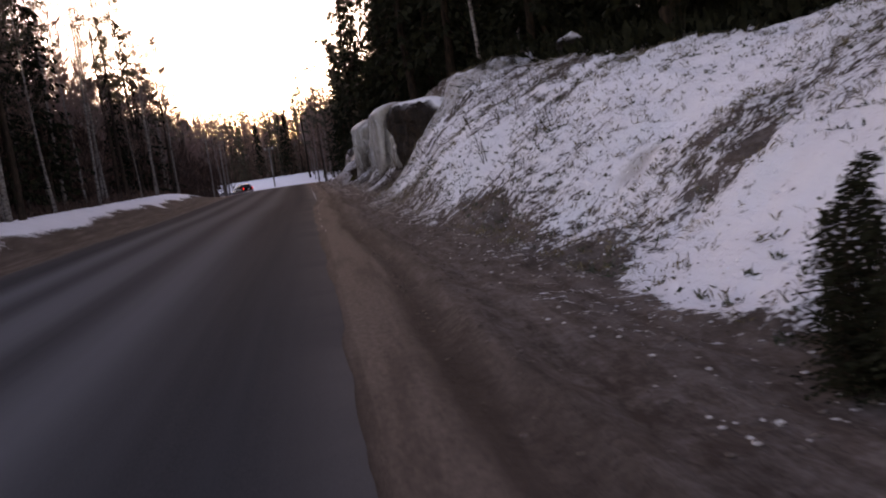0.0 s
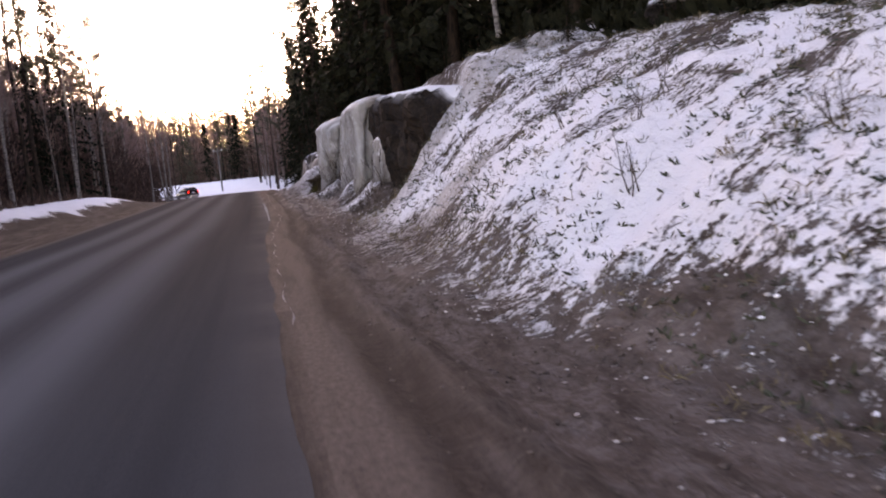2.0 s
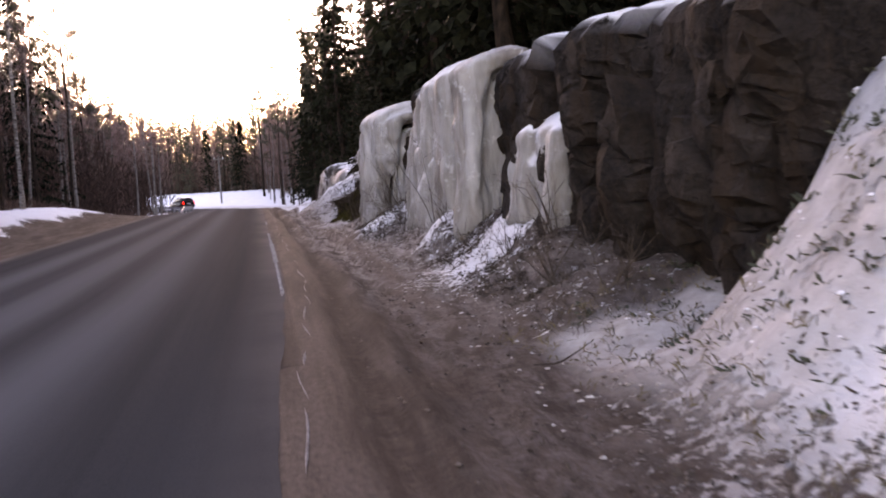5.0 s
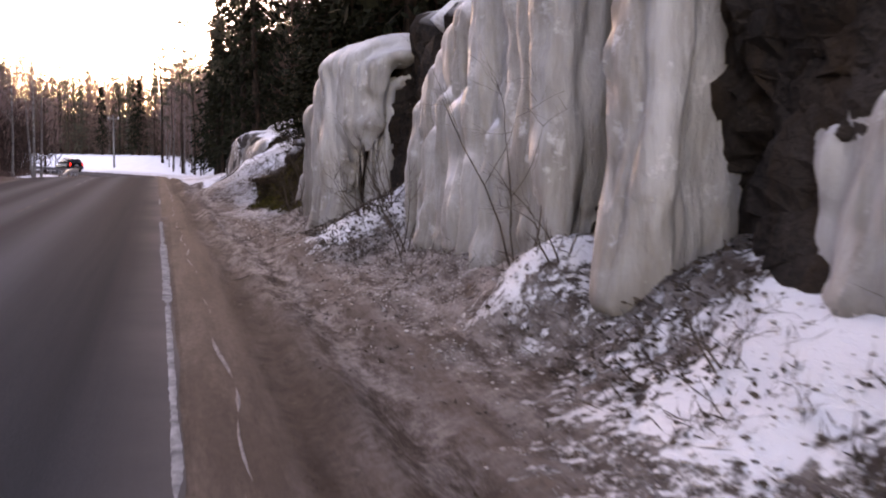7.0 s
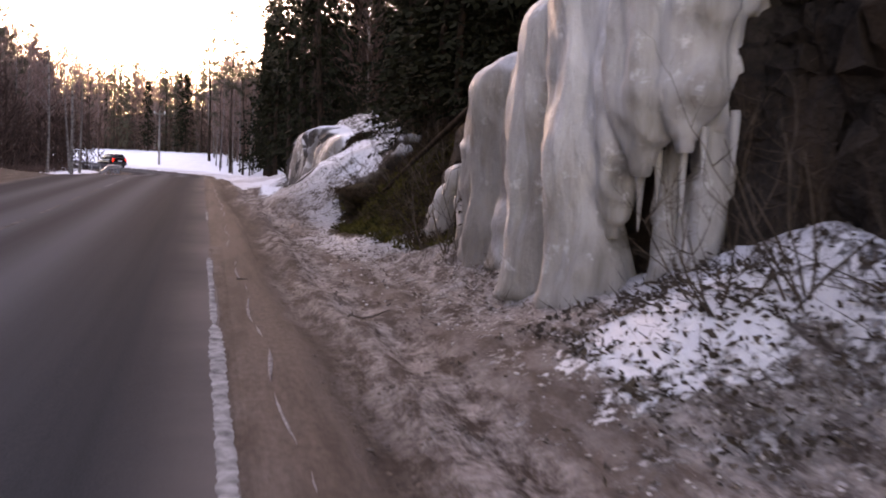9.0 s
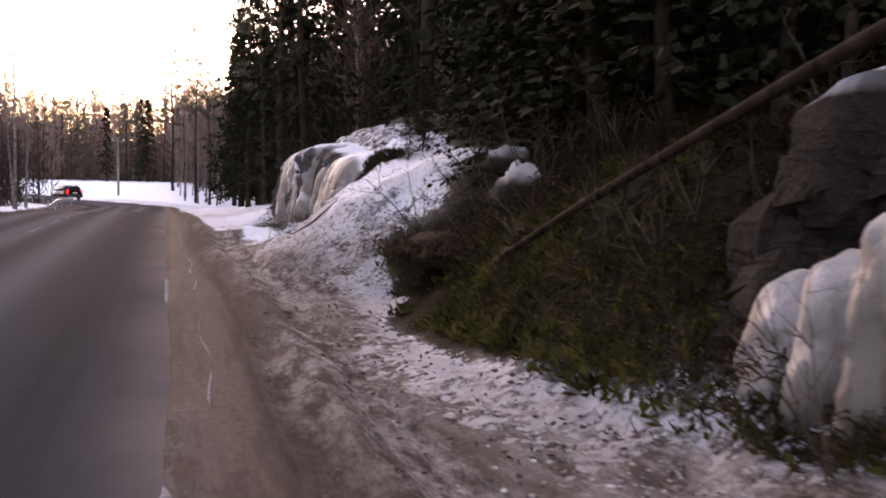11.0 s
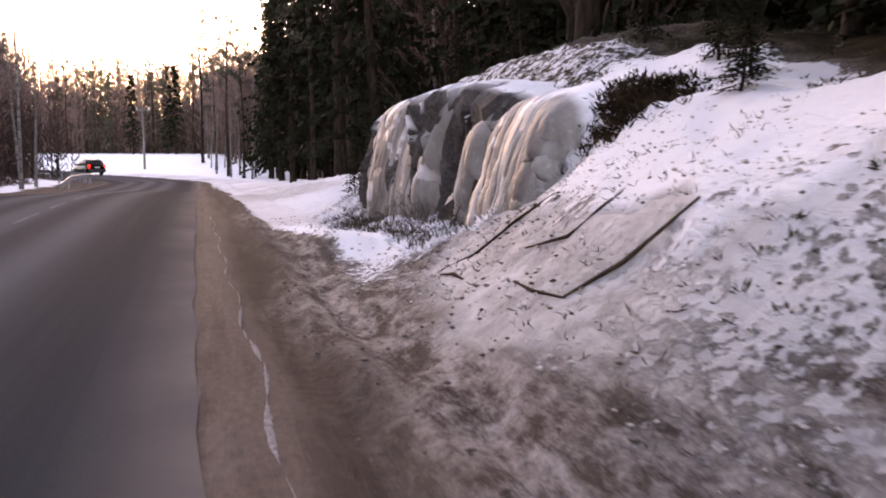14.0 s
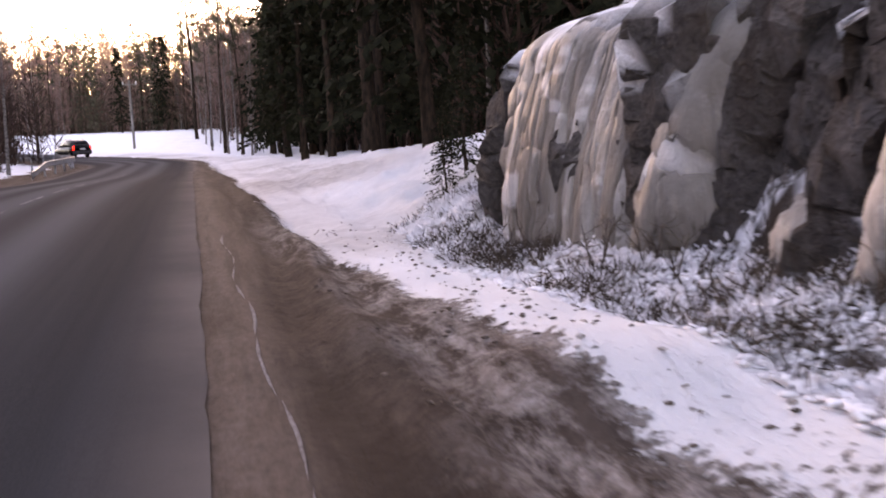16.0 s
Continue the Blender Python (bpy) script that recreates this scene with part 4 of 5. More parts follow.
def make_tree(kind, seed, height):
    """One tree of unit pose: an Empty with a trunk and a crown."""
    r = random.Random(seed)
    root = new({"spruce": "spruce_tree", "pine": "pine_tree", "birch": "birch_tree"}[kind])
    trunk, crown = Soup(), Soup()
    lean = Vector((r.uniform(-0.03, 0.03), r.uniform(-0.03, 0.03), 1))
    bend = [r.uniform(0, 6.3), r.uniform(0.05, 0.25)]

    def at(h):
        return Vector((lean.x * h + bend[1] * math.sin(h * 0.35 + bend[0]), lean.y * h + bend[1] * math.cos(h * 0.3 + bend[0]), h))
    r0 = height * {"spruce": 0.0105, "pine": 0.011, "birch": 0.0075}[kind]
    n = 12
    trunk.tube([at(height * k / n) for k in range(n + 1)], [max(0.012, r0 * (1.25 if k == 0 else 1 - 0.93 * k / n)) for k in range(n + 1)], 7)
    up = Vector((0, 0, 1))
    if kind == "spruce":
        h = height * r.uniform(0.08, 0.2)
        while h < height * 0.985:
            t = (h / height)
            reach = (1 - t) ** 0.75 * height * 0.165 + 0.2
            for k in range(r.randint(3, 5)):
                a = r.uniform(0, 2 * math.pi)
                ln = reach * r.uniform(0.6, 1.15)
                d = Vector((math.cos(a), math.sin(a), -0.25 - 0.25 * (1 - t) + 0.7 * max(0, t - 0.75)))
                p0 = at(h)
                p1 = p0 + d * ln
                p1.z += 0.12 * ln
                trunk.blade(p0, p1, 0.02, up)
                m = max(4, int(ln * 5))
                for q in range(m):
                    w = (q + r.random()) / m
                    c = p0.lerp(p1, 0.12 + 0.9 * w)
                    tip = c + Vector((math.cos(a), math.sin(a), 0)) * r.uniform(0.05, 0.25) + Vector((-math.sin(a), math.cos(a), 0)) * r.uniform(-0.42, 0.42) * (1.1 - 0.6 * w) + Vector((0, 0, r.uniform(-0.4, 0.02)))
                    crown.blade(c, tip, r.uniform(0.08, 0.17), up + rvec(r, 0.6))
            h += r.uniform(0.2, 0.36) * (0.6 + 0.4 * (1 - t)) * height / 16
    elif kind == "pine":
        for k in range(int(height * 1.3)):
            t = r.uniform(0.22, 1.0) ** 0.75
            h = height * t
            a = r.uniform(0, 2 * math.pi)
            bare = t < 0.5
            ln = height * (0.05 if bare else 0.15 * (1.25 - t) ** 0.6) * r.uniform(0.6, 1.2)
            d = Vector((math.cos(a), math.sin(a), r.uniform(-0.1, 0.45)))
            p0 = at(h)
            p1 = p0 + d * ln * 0.6
            p2 = p1 + (d + Vector((0, 0, r.uniform(0, 0.4))) + rvec(r, 0.25)) * ln * 0.5
            trunk.tube([p0, p1, p2], [0.035, 0.02, 0.008], 3)
            if bare and r.random() < 0.75:
                continue
            for q in range(int(6 + ln * 8)):
                c = (p1.lerp(p2, r.uniform(-0.3, 1.0))) + rvec(r, 0.22)
                for z in range(6):
                    tip = c + rvec(r, 0.3) + Vector((0, 0, 0.06))
                    crown.blade(c + rvec(r, 0.08), tip, r.uniform(0.03, 0.055), up + rvec(r, 1))
    else:
        for k in range(int(height * 3.6)):
            t = r.uniform(0.3, 0.99)
            h = height * t
            a = r.uniform(0, 2 * math.pi)
            ln = height * 0.17 * (1.08 - t) ** 0.6 * r.uniform(0.5, 1.15)
            d = Vector((math.cos(a), math.sin(a), r.uniform(0.9, 1.8))).normalized()
            p0 = at(h)
            p1 = p0 + d * ln
            trunk.tube([p0, p1], [0.022 * (1.2 - t), 0.005], 3)
            for q in range(int(9 + ln * 6)):
                c = p0.lerp(p1, r.uniform(0.2, 1.0))
                e = c + (d * 0.35 + rvec(r, 0.5)).normalized() * r.uniform(0.25, 0.8)
                crown.blade(c, e, r.uniform(0.006, 0.012), up + rvec(r, 1))
                e2 = e + rvec(r, 0.3) - Vector((0, 0, 0.2))
                crown.blade(e, e2, 0.006, up + rvec(r, 1))
    bark = BIRCH if kind == "birch" else BARK
    part("trunk", trunk.mesh("trunk", bark), root)
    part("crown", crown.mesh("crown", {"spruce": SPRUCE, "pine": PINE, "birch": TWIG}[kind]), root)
    label = {"spruce": "tall dark green spruce at the roadside forest", "pine": "slender pine with reddish bark and sparse crown", "birch": "bare white-stemmed birch with fine brown twigs"}[kind]
    return tagged(root, label, "tree", group=kind + " trees of the forest")


MASTERS = {k: [make_tree(k, 300 + 17 * i + len(k), h) for i, h in enumerate(hs)] for k, hs in
           {"spruce": (16, 13, 18), "pine": (17, 19), "birch": (15, 17, 13)}.items()}
used = set()


def plant(kind, x, y, scale, r):
    z = float(ground_height(x, y)) - 0.08
    options = MASTERS[kind]
    master = options[r.randrange(len(options))]
    m = Matrix.Translation((x, y, z)) @ Matrix.Rotation(r.uniform(0, 6.28), 4, 'Z')
    if master.name not in used:
        used.add(master.name)
        master.matrix_basis = m @ Matrix.Scale(scale, 4)
        return
    t = copy_thing(master, m)
    t.scale = (scale, scale, scale)


def forest():
    r = random.Random(5)
    spots = []

    def free(x, y, gap):
        if any((x - a) ** 2 + (y - b) ** 2 < gap * gap for a, b in spots):
            return False
        spots.append((x, y))
        return True
    # wood on the height beyond the bank
    n = 0
    while n < 120:
        y = r.uniform(-14, 150)
        lim = np.interp(y, [-14, 12, 20, 27, 48, 60, 75, 86, 120, 150], [8.6, 8.8, 7.9, 6.4, 5.0, 5.3, 6.4, 5.0, 4.4, 6.0])
        x = lim + r.uniform(0, 1) ** 1.5 * 13
        if free(x, y, 1.15):
            kind = r.choices(("spruce", "pine", "birch"), (0.78, 0.17, 0.05))[0]
            plant(kind, x, y, r.uniform(0.75, 1.2), r)
            n += 1
    # wood across the road and inside the bend
    n = 0
    while n < 175:
        y = r.uniform(16, 155)
        x = -10.9 - r.uniform(0, 1) ** 1.5 * 13 - max(0, y - 75) * 0.09
        if y > 100 and math.hypot(x + 70.4, y - BEND_Y) > 57:
            continue
        if free(x, y, 1.15):
            kind = r.choices(("spruce", "pine", "birch"), (0.14, 0.28, 0.58))[0]
            plant(kind, x, y, r.uniform(0.65, 0.95), r)
            n += 1
    # birches at the inner verge of the bend
    for x, y, k in ((-10.1, 115.5, 0.95), (-10.7, 118.5, 1.05), (-10.2, 121.5, 0.9), (-11.4, 112.0, 0.9)):
        free(x, y, 0.5)
        plant("birch", x, y, k, r)
    # wood beyond the bend
    n = 0
    while n < 115:
        a = r.uniform(-0.1, 1.25)
        d = float(np.interp(a, [0, 0.35, 0.6, 0.8], [5, 6, 14, 30])) + r.uniform(0, 1) ** 1.6 * 24
        cx = float(edge_x(BEND_Y)) - BEND_R
        x, y = cx + (BEND_R + d) * math.cos(a), BEND_Y + (BEND_R + d) * math.sin(a)
        if y < 140:
            continue
        if free(x, y, 1.3):
            kind = r.choices(("spruce", "pine", "birch"), (0.10, 0.32, 0.58))[0]
            plant(kind, x, y, r.uniform(0.7, 1.0), r)
            n += 1


forest()


def deep_wood(name, label, spots, mat, seed, tall, conical, per_tree=70):
    """Trees of the wood too deep to tell apart: thin stems and loose crowns, one mesh."""
    rng = np.random.default_rng(seed)
    n = len(spots)
    z0 = ground_height(spots[:, 0], spots[:, 1])
    h = tall * rng.uniform(0.6, 1.1, n) * (1 + 0.22 * vnoise(spots[:, 0] / 8, spots[:, 1] / 8, 0, seed))
    q = rng.uniform(0, 1, (n, per_tree))
    up = (0.06 + 0.92 * q) if conical else (0.04 + 0.93 * q**0.9)
    reach = (1.03 - up) ** 0.8 * 0.16 * h[:, None] if conical else np.sin(np.clip(up, 0, 1) ** 0.9 * math.pi) ** 0.6 * 0.12 * h[:, None] + 0.2
    a = rng.uniform(0, 2 * math.pi, (n, per_tree))
    r = reach * np.sqrt(rng.uniform(0.02, 1, (n, per_tree)))
    c = np.stack([spots[:, :1] + r * np.cos(a), spots[:, 1:] + r * np.sin(a), z0[:, None] + up * h[:, None]], -1).reshape(-1, 3)
    m = len(c)
    out = np.stack([np.cos(a), np.sin(a), np.full_like(a, -0.35 if conical else 1.3)], -1).reshape(-1, 3)
    d = out + rng.normal(0, 0.5, (m, 3))
    d /= np.linalg.norm(d, axis=1)[:, None]
    w = np.cross(d, rng.normal(0, 1, (m, 3)))
    w /= np.linalg.norm(w, axis=1)[:, None]
    ln = (0.85 if conical else 1.25) * rng.uniform(0.5, 1.2, m)[:, None]
    wd = ln * (0.13 if conical else 0.05)
    v = np.stack([c - d * ln * 0.5, c + w * wd, c + d * ln * 0.5, c - w * wd], 1).reshape(-1, 3)
    s = 0.055
    x, y, zb, zt = spots[:, 0], spots[:, 1], z0 - 0.2, z0 + h
    stems = []
    for dx, dy in ((s, 0), (0, s)):
        stems.append(np.stack([np.stack([x - dx, y - dy, zb], -1), np.stack([x + dx, y + dy, zb], -1), np.stack([x + dx * 0.5, y + dy * 0.5, zt], -1), np.stack([x - dx * 0.5, y - dy * 0.5, zt], -1)], 1).reshape(-1, 3))
    v = np.concatenate([v] + stems)
    return tagged(new(name, mesh_from(name, v, np.arange(len(v)).reshape(-1, 4), mat)), label, "wood", kind="stuff")


rng_w = np.random.default_rng(31)


def belt(n, x0, x1, y0, y1):
    return np.stack([rng_w.uniform(x0, x1, n), rng_w.uniform(y0, y1, n)], -1)


def far_belt(n, d0, d1, a0=-0.15, a1=1.4):
    ang, rad = rng_w.uniform(a0, a1, n), BEND_R + rng_w.uniform(d0, d1, n)
    return np.stack([float(edge_x(BEND_Y)) - BEND_R + rad * np.cos(ang), BEND_Y + rad * np.sin(ang)], -1)


def beyond_slope(p):
    """Keeps the far trees behind the open snow slope outside the bend."""
    cx = float(edge_x(BEND_Y)) - BEND_R
    a, r = np.arctan2(p[:, 1] - BEND_Y, p[:, 0] - cx), np.hypot(p[:, 0] - cx, p[:, 1] - BEND_Y)
    return p[r - BEND_R > np.interp(a, [0, 0.35, 0.6, 0.8], [10, 11, 16, 31])]


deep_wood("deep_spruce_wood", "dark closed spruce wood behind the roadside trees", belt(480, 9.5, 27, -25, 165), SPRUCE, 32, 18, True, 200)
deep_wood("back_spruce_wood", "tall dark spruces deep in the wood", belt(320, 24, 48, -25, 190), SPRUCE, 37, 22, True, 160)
deep_wood("mixed_wood", "brown leafless trees among the spruces", belt(260, 8.0, 26, 60, 165), THICKET, 40, 15, False, 110)
deep_wood("deep_birch_wood", "brown leafless wood across the road", belt(800, -44, -16, 10, 165), TWIG, 33, 14, False, 150)
deep_wood("deep_pine_wood", "dark pines in the wood across the road", belt(300, -44, -18, 10, 165), PINE, 36, 14, True, 220)
deep_wood("wood_thicket", "dark brown thicket between the stems across the road", belt(900, -40, -13, 12, 165), THICKET, 38, 7, False, 60)
deep_wood("distant_birch_wood", "brown leafless wood beyond the bend", beyond_slope(far_belt(1700, 12, 78)), TWIG, 34, 15, False, 105)
deep_wood("distant_spruce_wood", "dark spruces in the wood beyond the bend", beyond_slope(far_belt(900, 16, 78)), PINE, 35, 15.5, True, 110)
deep_wood("distant_thicket", "dark brown thicket in the wood beyond the bend", beyond_slope(far_belt(1500, 14, 72)), THICKET, 39, 9, False, 55)


# ---------- ground cover that nobody could count ----------
def scatter(name, label, category, mat, spots, length, width, r, upright=1.0, blades=4, droop=0.0, base_z=None):
    """Tufts of blades standing on the ground, one mesh."""
    n = len(spots)
    xs, ys = spots[:, 0], spots[:, 1]
    zs = ground_height(xs, ys)
    if base_z is not None:
        zs = np.maximum(zs, base_z)
    base = np.repeat(np.stack([xs, ys, zs - 0.01], -1), blades, 0)
    m = n * blades
    rng = np.random.default_rng(r)
    d = rng.normal(0, 1, (m, 3))
    d[:, 2] = np.abs(d[:, 2]) * upright + 0.15
    d /= np.linalg.norm(d, axis=1)[:, None]
    ln = length * rng.uniform(0.4, 1.2, m)[:, None]
    side = np.cross(d, rng.normal(0, 1, (m, 3)))
    side /= np.linalg.norm(side, axis=1)[:, None] + 1e-9
    w = width * rng.uniform(0.5, 1.3, m)[:, None]
    jit = rng.normal(0, length * 0.25, (m, 3)) * [1, 1, 0.1]
    a = base + jit
    mid = a + d * ln * 0.55
    tip = a + d * ln - [0, 0, 1] * ln * droop
    v = np.stack([a, mid + side * w, tip, mid - side * w], 1).reshape(-1, 3)
    f = np.arange(4 * m).reshape(-1, 4)
    return tagged(new(name, mesh_from(name, v, f, mat)), label, category, kind="stuff")


def spots_in(n, x0, x1, y0, y1, seed, keep=None):
    rng = np.random.default_rng(seed)
    p = np.stack([rng.uniform(x0, x1, n), rng.uniform(y0, y1, n)], -1)
    c = fbm(p[:, 0] * 0.8, p[:, 1] * 0.8, 0, seed) + 0.5 * vnoise(p[:, 0] * 3, p[:, 1] * 3, 0, seed + 1)
    ok = c > rng.uniform(-0.45, 0.7, n)
    if keep is not None:
        ok &= keep(p[:, 0], p[:, 1])
    return p[ok]


def on_bank(x, y):
    return x > along(FOOT, y) - np.where(y > 40, 0.1, 0.3)


scatter("lingonberry_scrub", "dark low scrub poking through snow on the bank", "scrub", LEAFDARK, spots_in(9500, 2.4, 9.5, -6, 27, 61, on_bank), 0.085, 0.011, 1, 0.7, 7)
scatter("dry_grass", "dry brown grass tufts through thin snow", "grass", GRASS, spots_in(7000, 1.9, 7.0, -6, 27, 62, on_bank), 0.14, 0.006, 2, 1.5, 6, 0.2)
scatter("verge_litter", "dry grass and leaf litter on the ditch", "grass", DEADWOOD, spots_in(6000, 1.2, 3.2, 2, 57, 63), 0.06, 0.009, 3, 0.3, 3)
scatter("cliff_foot_scrub", "twiggy scrub under the ice curtains", "scrub", DEADWOOD, spots_in(1000, 2.3, 3.1, 26, 50, 64), 0.2, 0.004, 4, 1.0, 5)
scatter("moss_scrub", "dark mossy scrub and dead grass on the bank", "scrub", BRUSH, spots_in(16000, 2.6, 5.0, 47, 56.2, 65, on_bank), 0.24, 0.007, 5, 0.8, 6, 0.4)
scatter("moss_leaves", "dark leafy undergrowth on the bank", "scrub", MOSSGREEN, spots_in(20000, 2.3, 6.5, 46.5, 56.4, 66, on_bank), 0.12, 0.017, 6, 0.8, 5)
scatter("mound_scrub", "dark scrub through snow on the rocky mound", "scrub", LEAFDARK, spots_in(3400, 2.2, 6.5, 57, 76, 67, lambda x, y: on_bank(x, y) & ((y > 65.5) | (x > 4.2) | (y < 58.5))), 0.075, 0.009, 7, 0.8, 7)
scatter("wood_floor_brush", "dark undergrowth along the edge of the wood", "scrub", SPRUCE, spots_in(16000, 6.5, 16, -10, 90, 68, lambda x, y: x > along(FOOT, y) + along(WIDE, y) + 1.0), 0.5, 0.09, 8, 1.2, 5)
scatter("far_wood_floor", "brown undergrowth between the trees across the road", "scrub", THICKET, spots_in(14000, -30, -11.5, 12, 130, 69), 0.7, 0.03, 9, 1.6, 6)


# ---------- road markings and verge ----------
def ragged_strip(name, y0, y1, off, width, z, mat, seed, parent=None):
    """A thin worn strip with an uneven outline along the road."""
    n = max(4, int((y1 - y0) / 0.05))
    rnd = random.Random(seed)
    v = []
    for k in range(n + 1):
        y = y0 + (y1 - y0) * k / n
        w = width * (0.8 + 0.3 * float(fbm(y * 1.3, seed, 0, 5, 4)) + 0.12 * rnd.random()) * (0.1 + 0.9 * min(1.0, k / 6, (n - k) / 6))
        c = off(y) + rnd.uniform(-0.08, 0.08) * width
        zz = z(c, y)
        v += [(c - w / 2, y, zz - 0.002), (c - w / 4, y, zz + 0.004), (c + w / 4, y, zz + 0.004), (c + w / 2, y, zz - 0.002)]
    return new(name, mesh_from(name, v, grid_faces(n + 1, 4), mat))


def road_top(x, y):
    o = float(edge_x(y)) - x
    return float(road_z(y)) + 0.05 * (1 - ((o - ROAD_W / 2) / (ROAD_W / 2)) ** 2) + 0.006


RIME = plain_noise_material("broken_rime", (0.12, 0.09, 0.08), (0.32, 0.285, 0.275), 30, 1.0, spec=0.0, vary=0.0)
r_mark = random.Random(12)
y_mark = 51.0
while y_mark < 112:
    ob = ragged_strip("centre_line_dash", y_mark, y_mark + 3.0, lambda y: float(edge_x(y)) - 3.05, 0.10, road_top, PAINT if y_mark > 66 else FADED, int(y_mark * 10))
    tagged(ob, "worn white dash painted on grey asphalt", "road marking", group="centre line dashes")
    y_mark += 4.4
for y0, y1, w in ((31.5, 37.2, 0.06), (37.1, 43.6, 0.11), (43.5, 48.5, 0.08), (55.2, 58.0, 0.05)):
    ob = ragged_strip("edge_line", y0, y1, lambda y: float(edge_x(y)) - 0.0, w, road_top, EDGEPAINT, int(y0 * 7))
    tagged(ob, "worn white edge line beside the gravel", "road marking", group="edge line remnants")
y_ice = 12.0
while y_ice < 74:
    ln = r_mark.uniform(0.25, 1.5)
    base = np.interp(y_ice, [12, 24, 32, 40, 50, 60, 66, 74], [0.16, 0.12, 0.48, 0.42, 0.3, 0.32, 0.22, 0.14])
    if r_mark.random() < 0.72 or y_ice > 57:
        ob = ragged_strip("ice_streak", y_ice, y_ice + ln, lambda y: base + 0.03 * math.sin(y * 2.1), r_mark.uniform(0.012, 0.035) * (1.8 if 58.5 < y_ice < 63 else 1), lambda x, y: float(ground_height(x, y)) + 0.008, RIME, int(y_ice * 13))
        tagged(ob, "thin white streak of ice on the gravel", "ice", group="ice streaks on the verge")
    y_ice += ln + r_mark.uniform(0.05, 0.5) * (0.3 if y_ice > 57 else 1)


def clods(name, label, n, x0, x1, y0, y1, smin, smax, mat, seed):
    """Frozen lumps strewn on the verge, one mesh."""
    rng = np.random.default_rng(seed)
    ico = [(0, 0, 1), (0.9, 0, 0.3), (0.25, 0.85, 0.35), (-0.75, 0.5, 0.3), (-0.7, -0.55, 0.35), (0.3, -0.85, 0.3), (0, 0, -0.5)]
    fs = [(0, 1, 2), (0, 2, 3), (0, 3, 4), (0, 4, 5), (0, 5, 1), (6, 2, 1), (6, 3, 2), (6, 4, 3), (6, 5, 4), (6, 1, 5)]
    xs, ys = rng.uniform(x0, x1, n), rng.uniform(y0, y1, n)
    keep = fbm(xs * 0.8, ys * 0.8, 0, seed) > rng.uniform(-0.6, 0.5, n)
    xs, ys = xs[keep], ys[keep]
    zs = ground_height(xs, ys)
    v, f = [], []
    for x, y, z in zip(xs, ys, zs):
        s0 = rng.uniform(smin, smax)
        a = rng.uniform(0, 6.28)
        b = len(v)
        for p in ico:
            q = np.array(p) * rng.uniform(0.7, 1.3, 3) * s0
            v.append((x + q[0] * math.cos(a) - q[1] * math.sin(a), y + q[0] * math.sin(a) + q[1] * math.cos(a), z + q[2] * 0.6))
        f += [tuple(b + i for i in t) for t in fs]
    return tagged(new(name, mesh_from(name, v, f, mat)), label, "gravel", kind="stuff")


EARTH = plain_noise_material("frozen_earth", (0.05, 0.036, 0.03), (0.17, 0.13, 0.112), 14, 0.95, vary=0.0)
DUSTSNOW = plain_noise_material("dirty_snow", (0.25, 0.21, 0.19), (0.6, 0.56, 0.55), 7, 0.9, vary=0.0)
clods("verge_clods", "frozen brown clods and gravel on the verge", 7000, 0.7, 3.0, -4, 76, 0.008, 0.03, EARTH, 81)
clods("dirty_snow_lumps", "lumps of dirty snow along the ditch", 2000, 1.5, 3.4, -4, 49.5, 0.010, 0.03, DUSTSNOW, 82)
clods("dirty_snow_lumps", "lumps of dirty snow below the mound", 800, 1.5, 3.0, 55.5, 74, 0.010, 0.03, DUSTSNOW, 88)
clods("snow_crumbs", "crumbs of snow on the bank", 2500, 2.6, 7.5, -4, 26, 0.012, 0.035, SNOW, 83)
clods("mound_crumbs", "crumbs of snow below the granite", 500, 2.2, 3.6, 57, 75, 0.008, 0.02, SNOW, 84)


clods("apron_snow", "lumps of snow caught in low scrub below the granite", 4500, 2.1, 3.3, 65, 73.5, 0.015, 0.05, SNOW, 85)
scatter("apron_twigs", "dark low twigs through snow below the granite", "scrub", DEADWOOD, spots_in(5200, 2.2, 3.4, 64.8, 74.5, 70), 0.16, 0.005, 18, 1.2, 6)
scatter("snowy_twigs", "low twigs loaded with snow below the granite", "scrub", SNOW, spots_in(9000, 2.2, 3.5, 64.6, 74.5, 72), 0.09, 0.016, 21, 1.0, 5)
scatter("heap_litter", "dark leaves and twigs strewn on the snow heaps", "litter", DEADWOOD, np.concatenate([spots_in(2600, 2.0, 3.7, 39, 41.7, 73), spots_in(3000, 2.3, 3.9, 28, 34.2, 74)]), 0.07, 0.014, 22, 0.35, 3)
scatter("crest_brush", "dark brush on the crest of the mound", "scrub", BRUSH, np.stack([np.random.default_rng(15).normal(4.0, 0.22, 800), np.random.default_rng(16).normal(63.2, 0.35, 800)], -1), 0.12, 0.010, 19, 1.0, 6)
clods("cliff_foot_snow", "crumbled snow and ice at the foot of the ice curtains", 4000, 1.9, 3.0, 30, 49, 0.007, 0.02, DUSTSNOW, 86)
clods("mound_rubble", "crumbled old snow and frozen dirt on the mound", 1800, 1.6, 3.8, 56.5, 65, 0.007, 0.022, DUSTSNOW, 87)
scatter("mound_twigs", "dark twigs and litter on old snow", "scrub", DEADWOOD, spots_in(900, 1.6, 4.2, 56.5, 65, 71), 0.08, 0.004, 20, 0.6, 5)


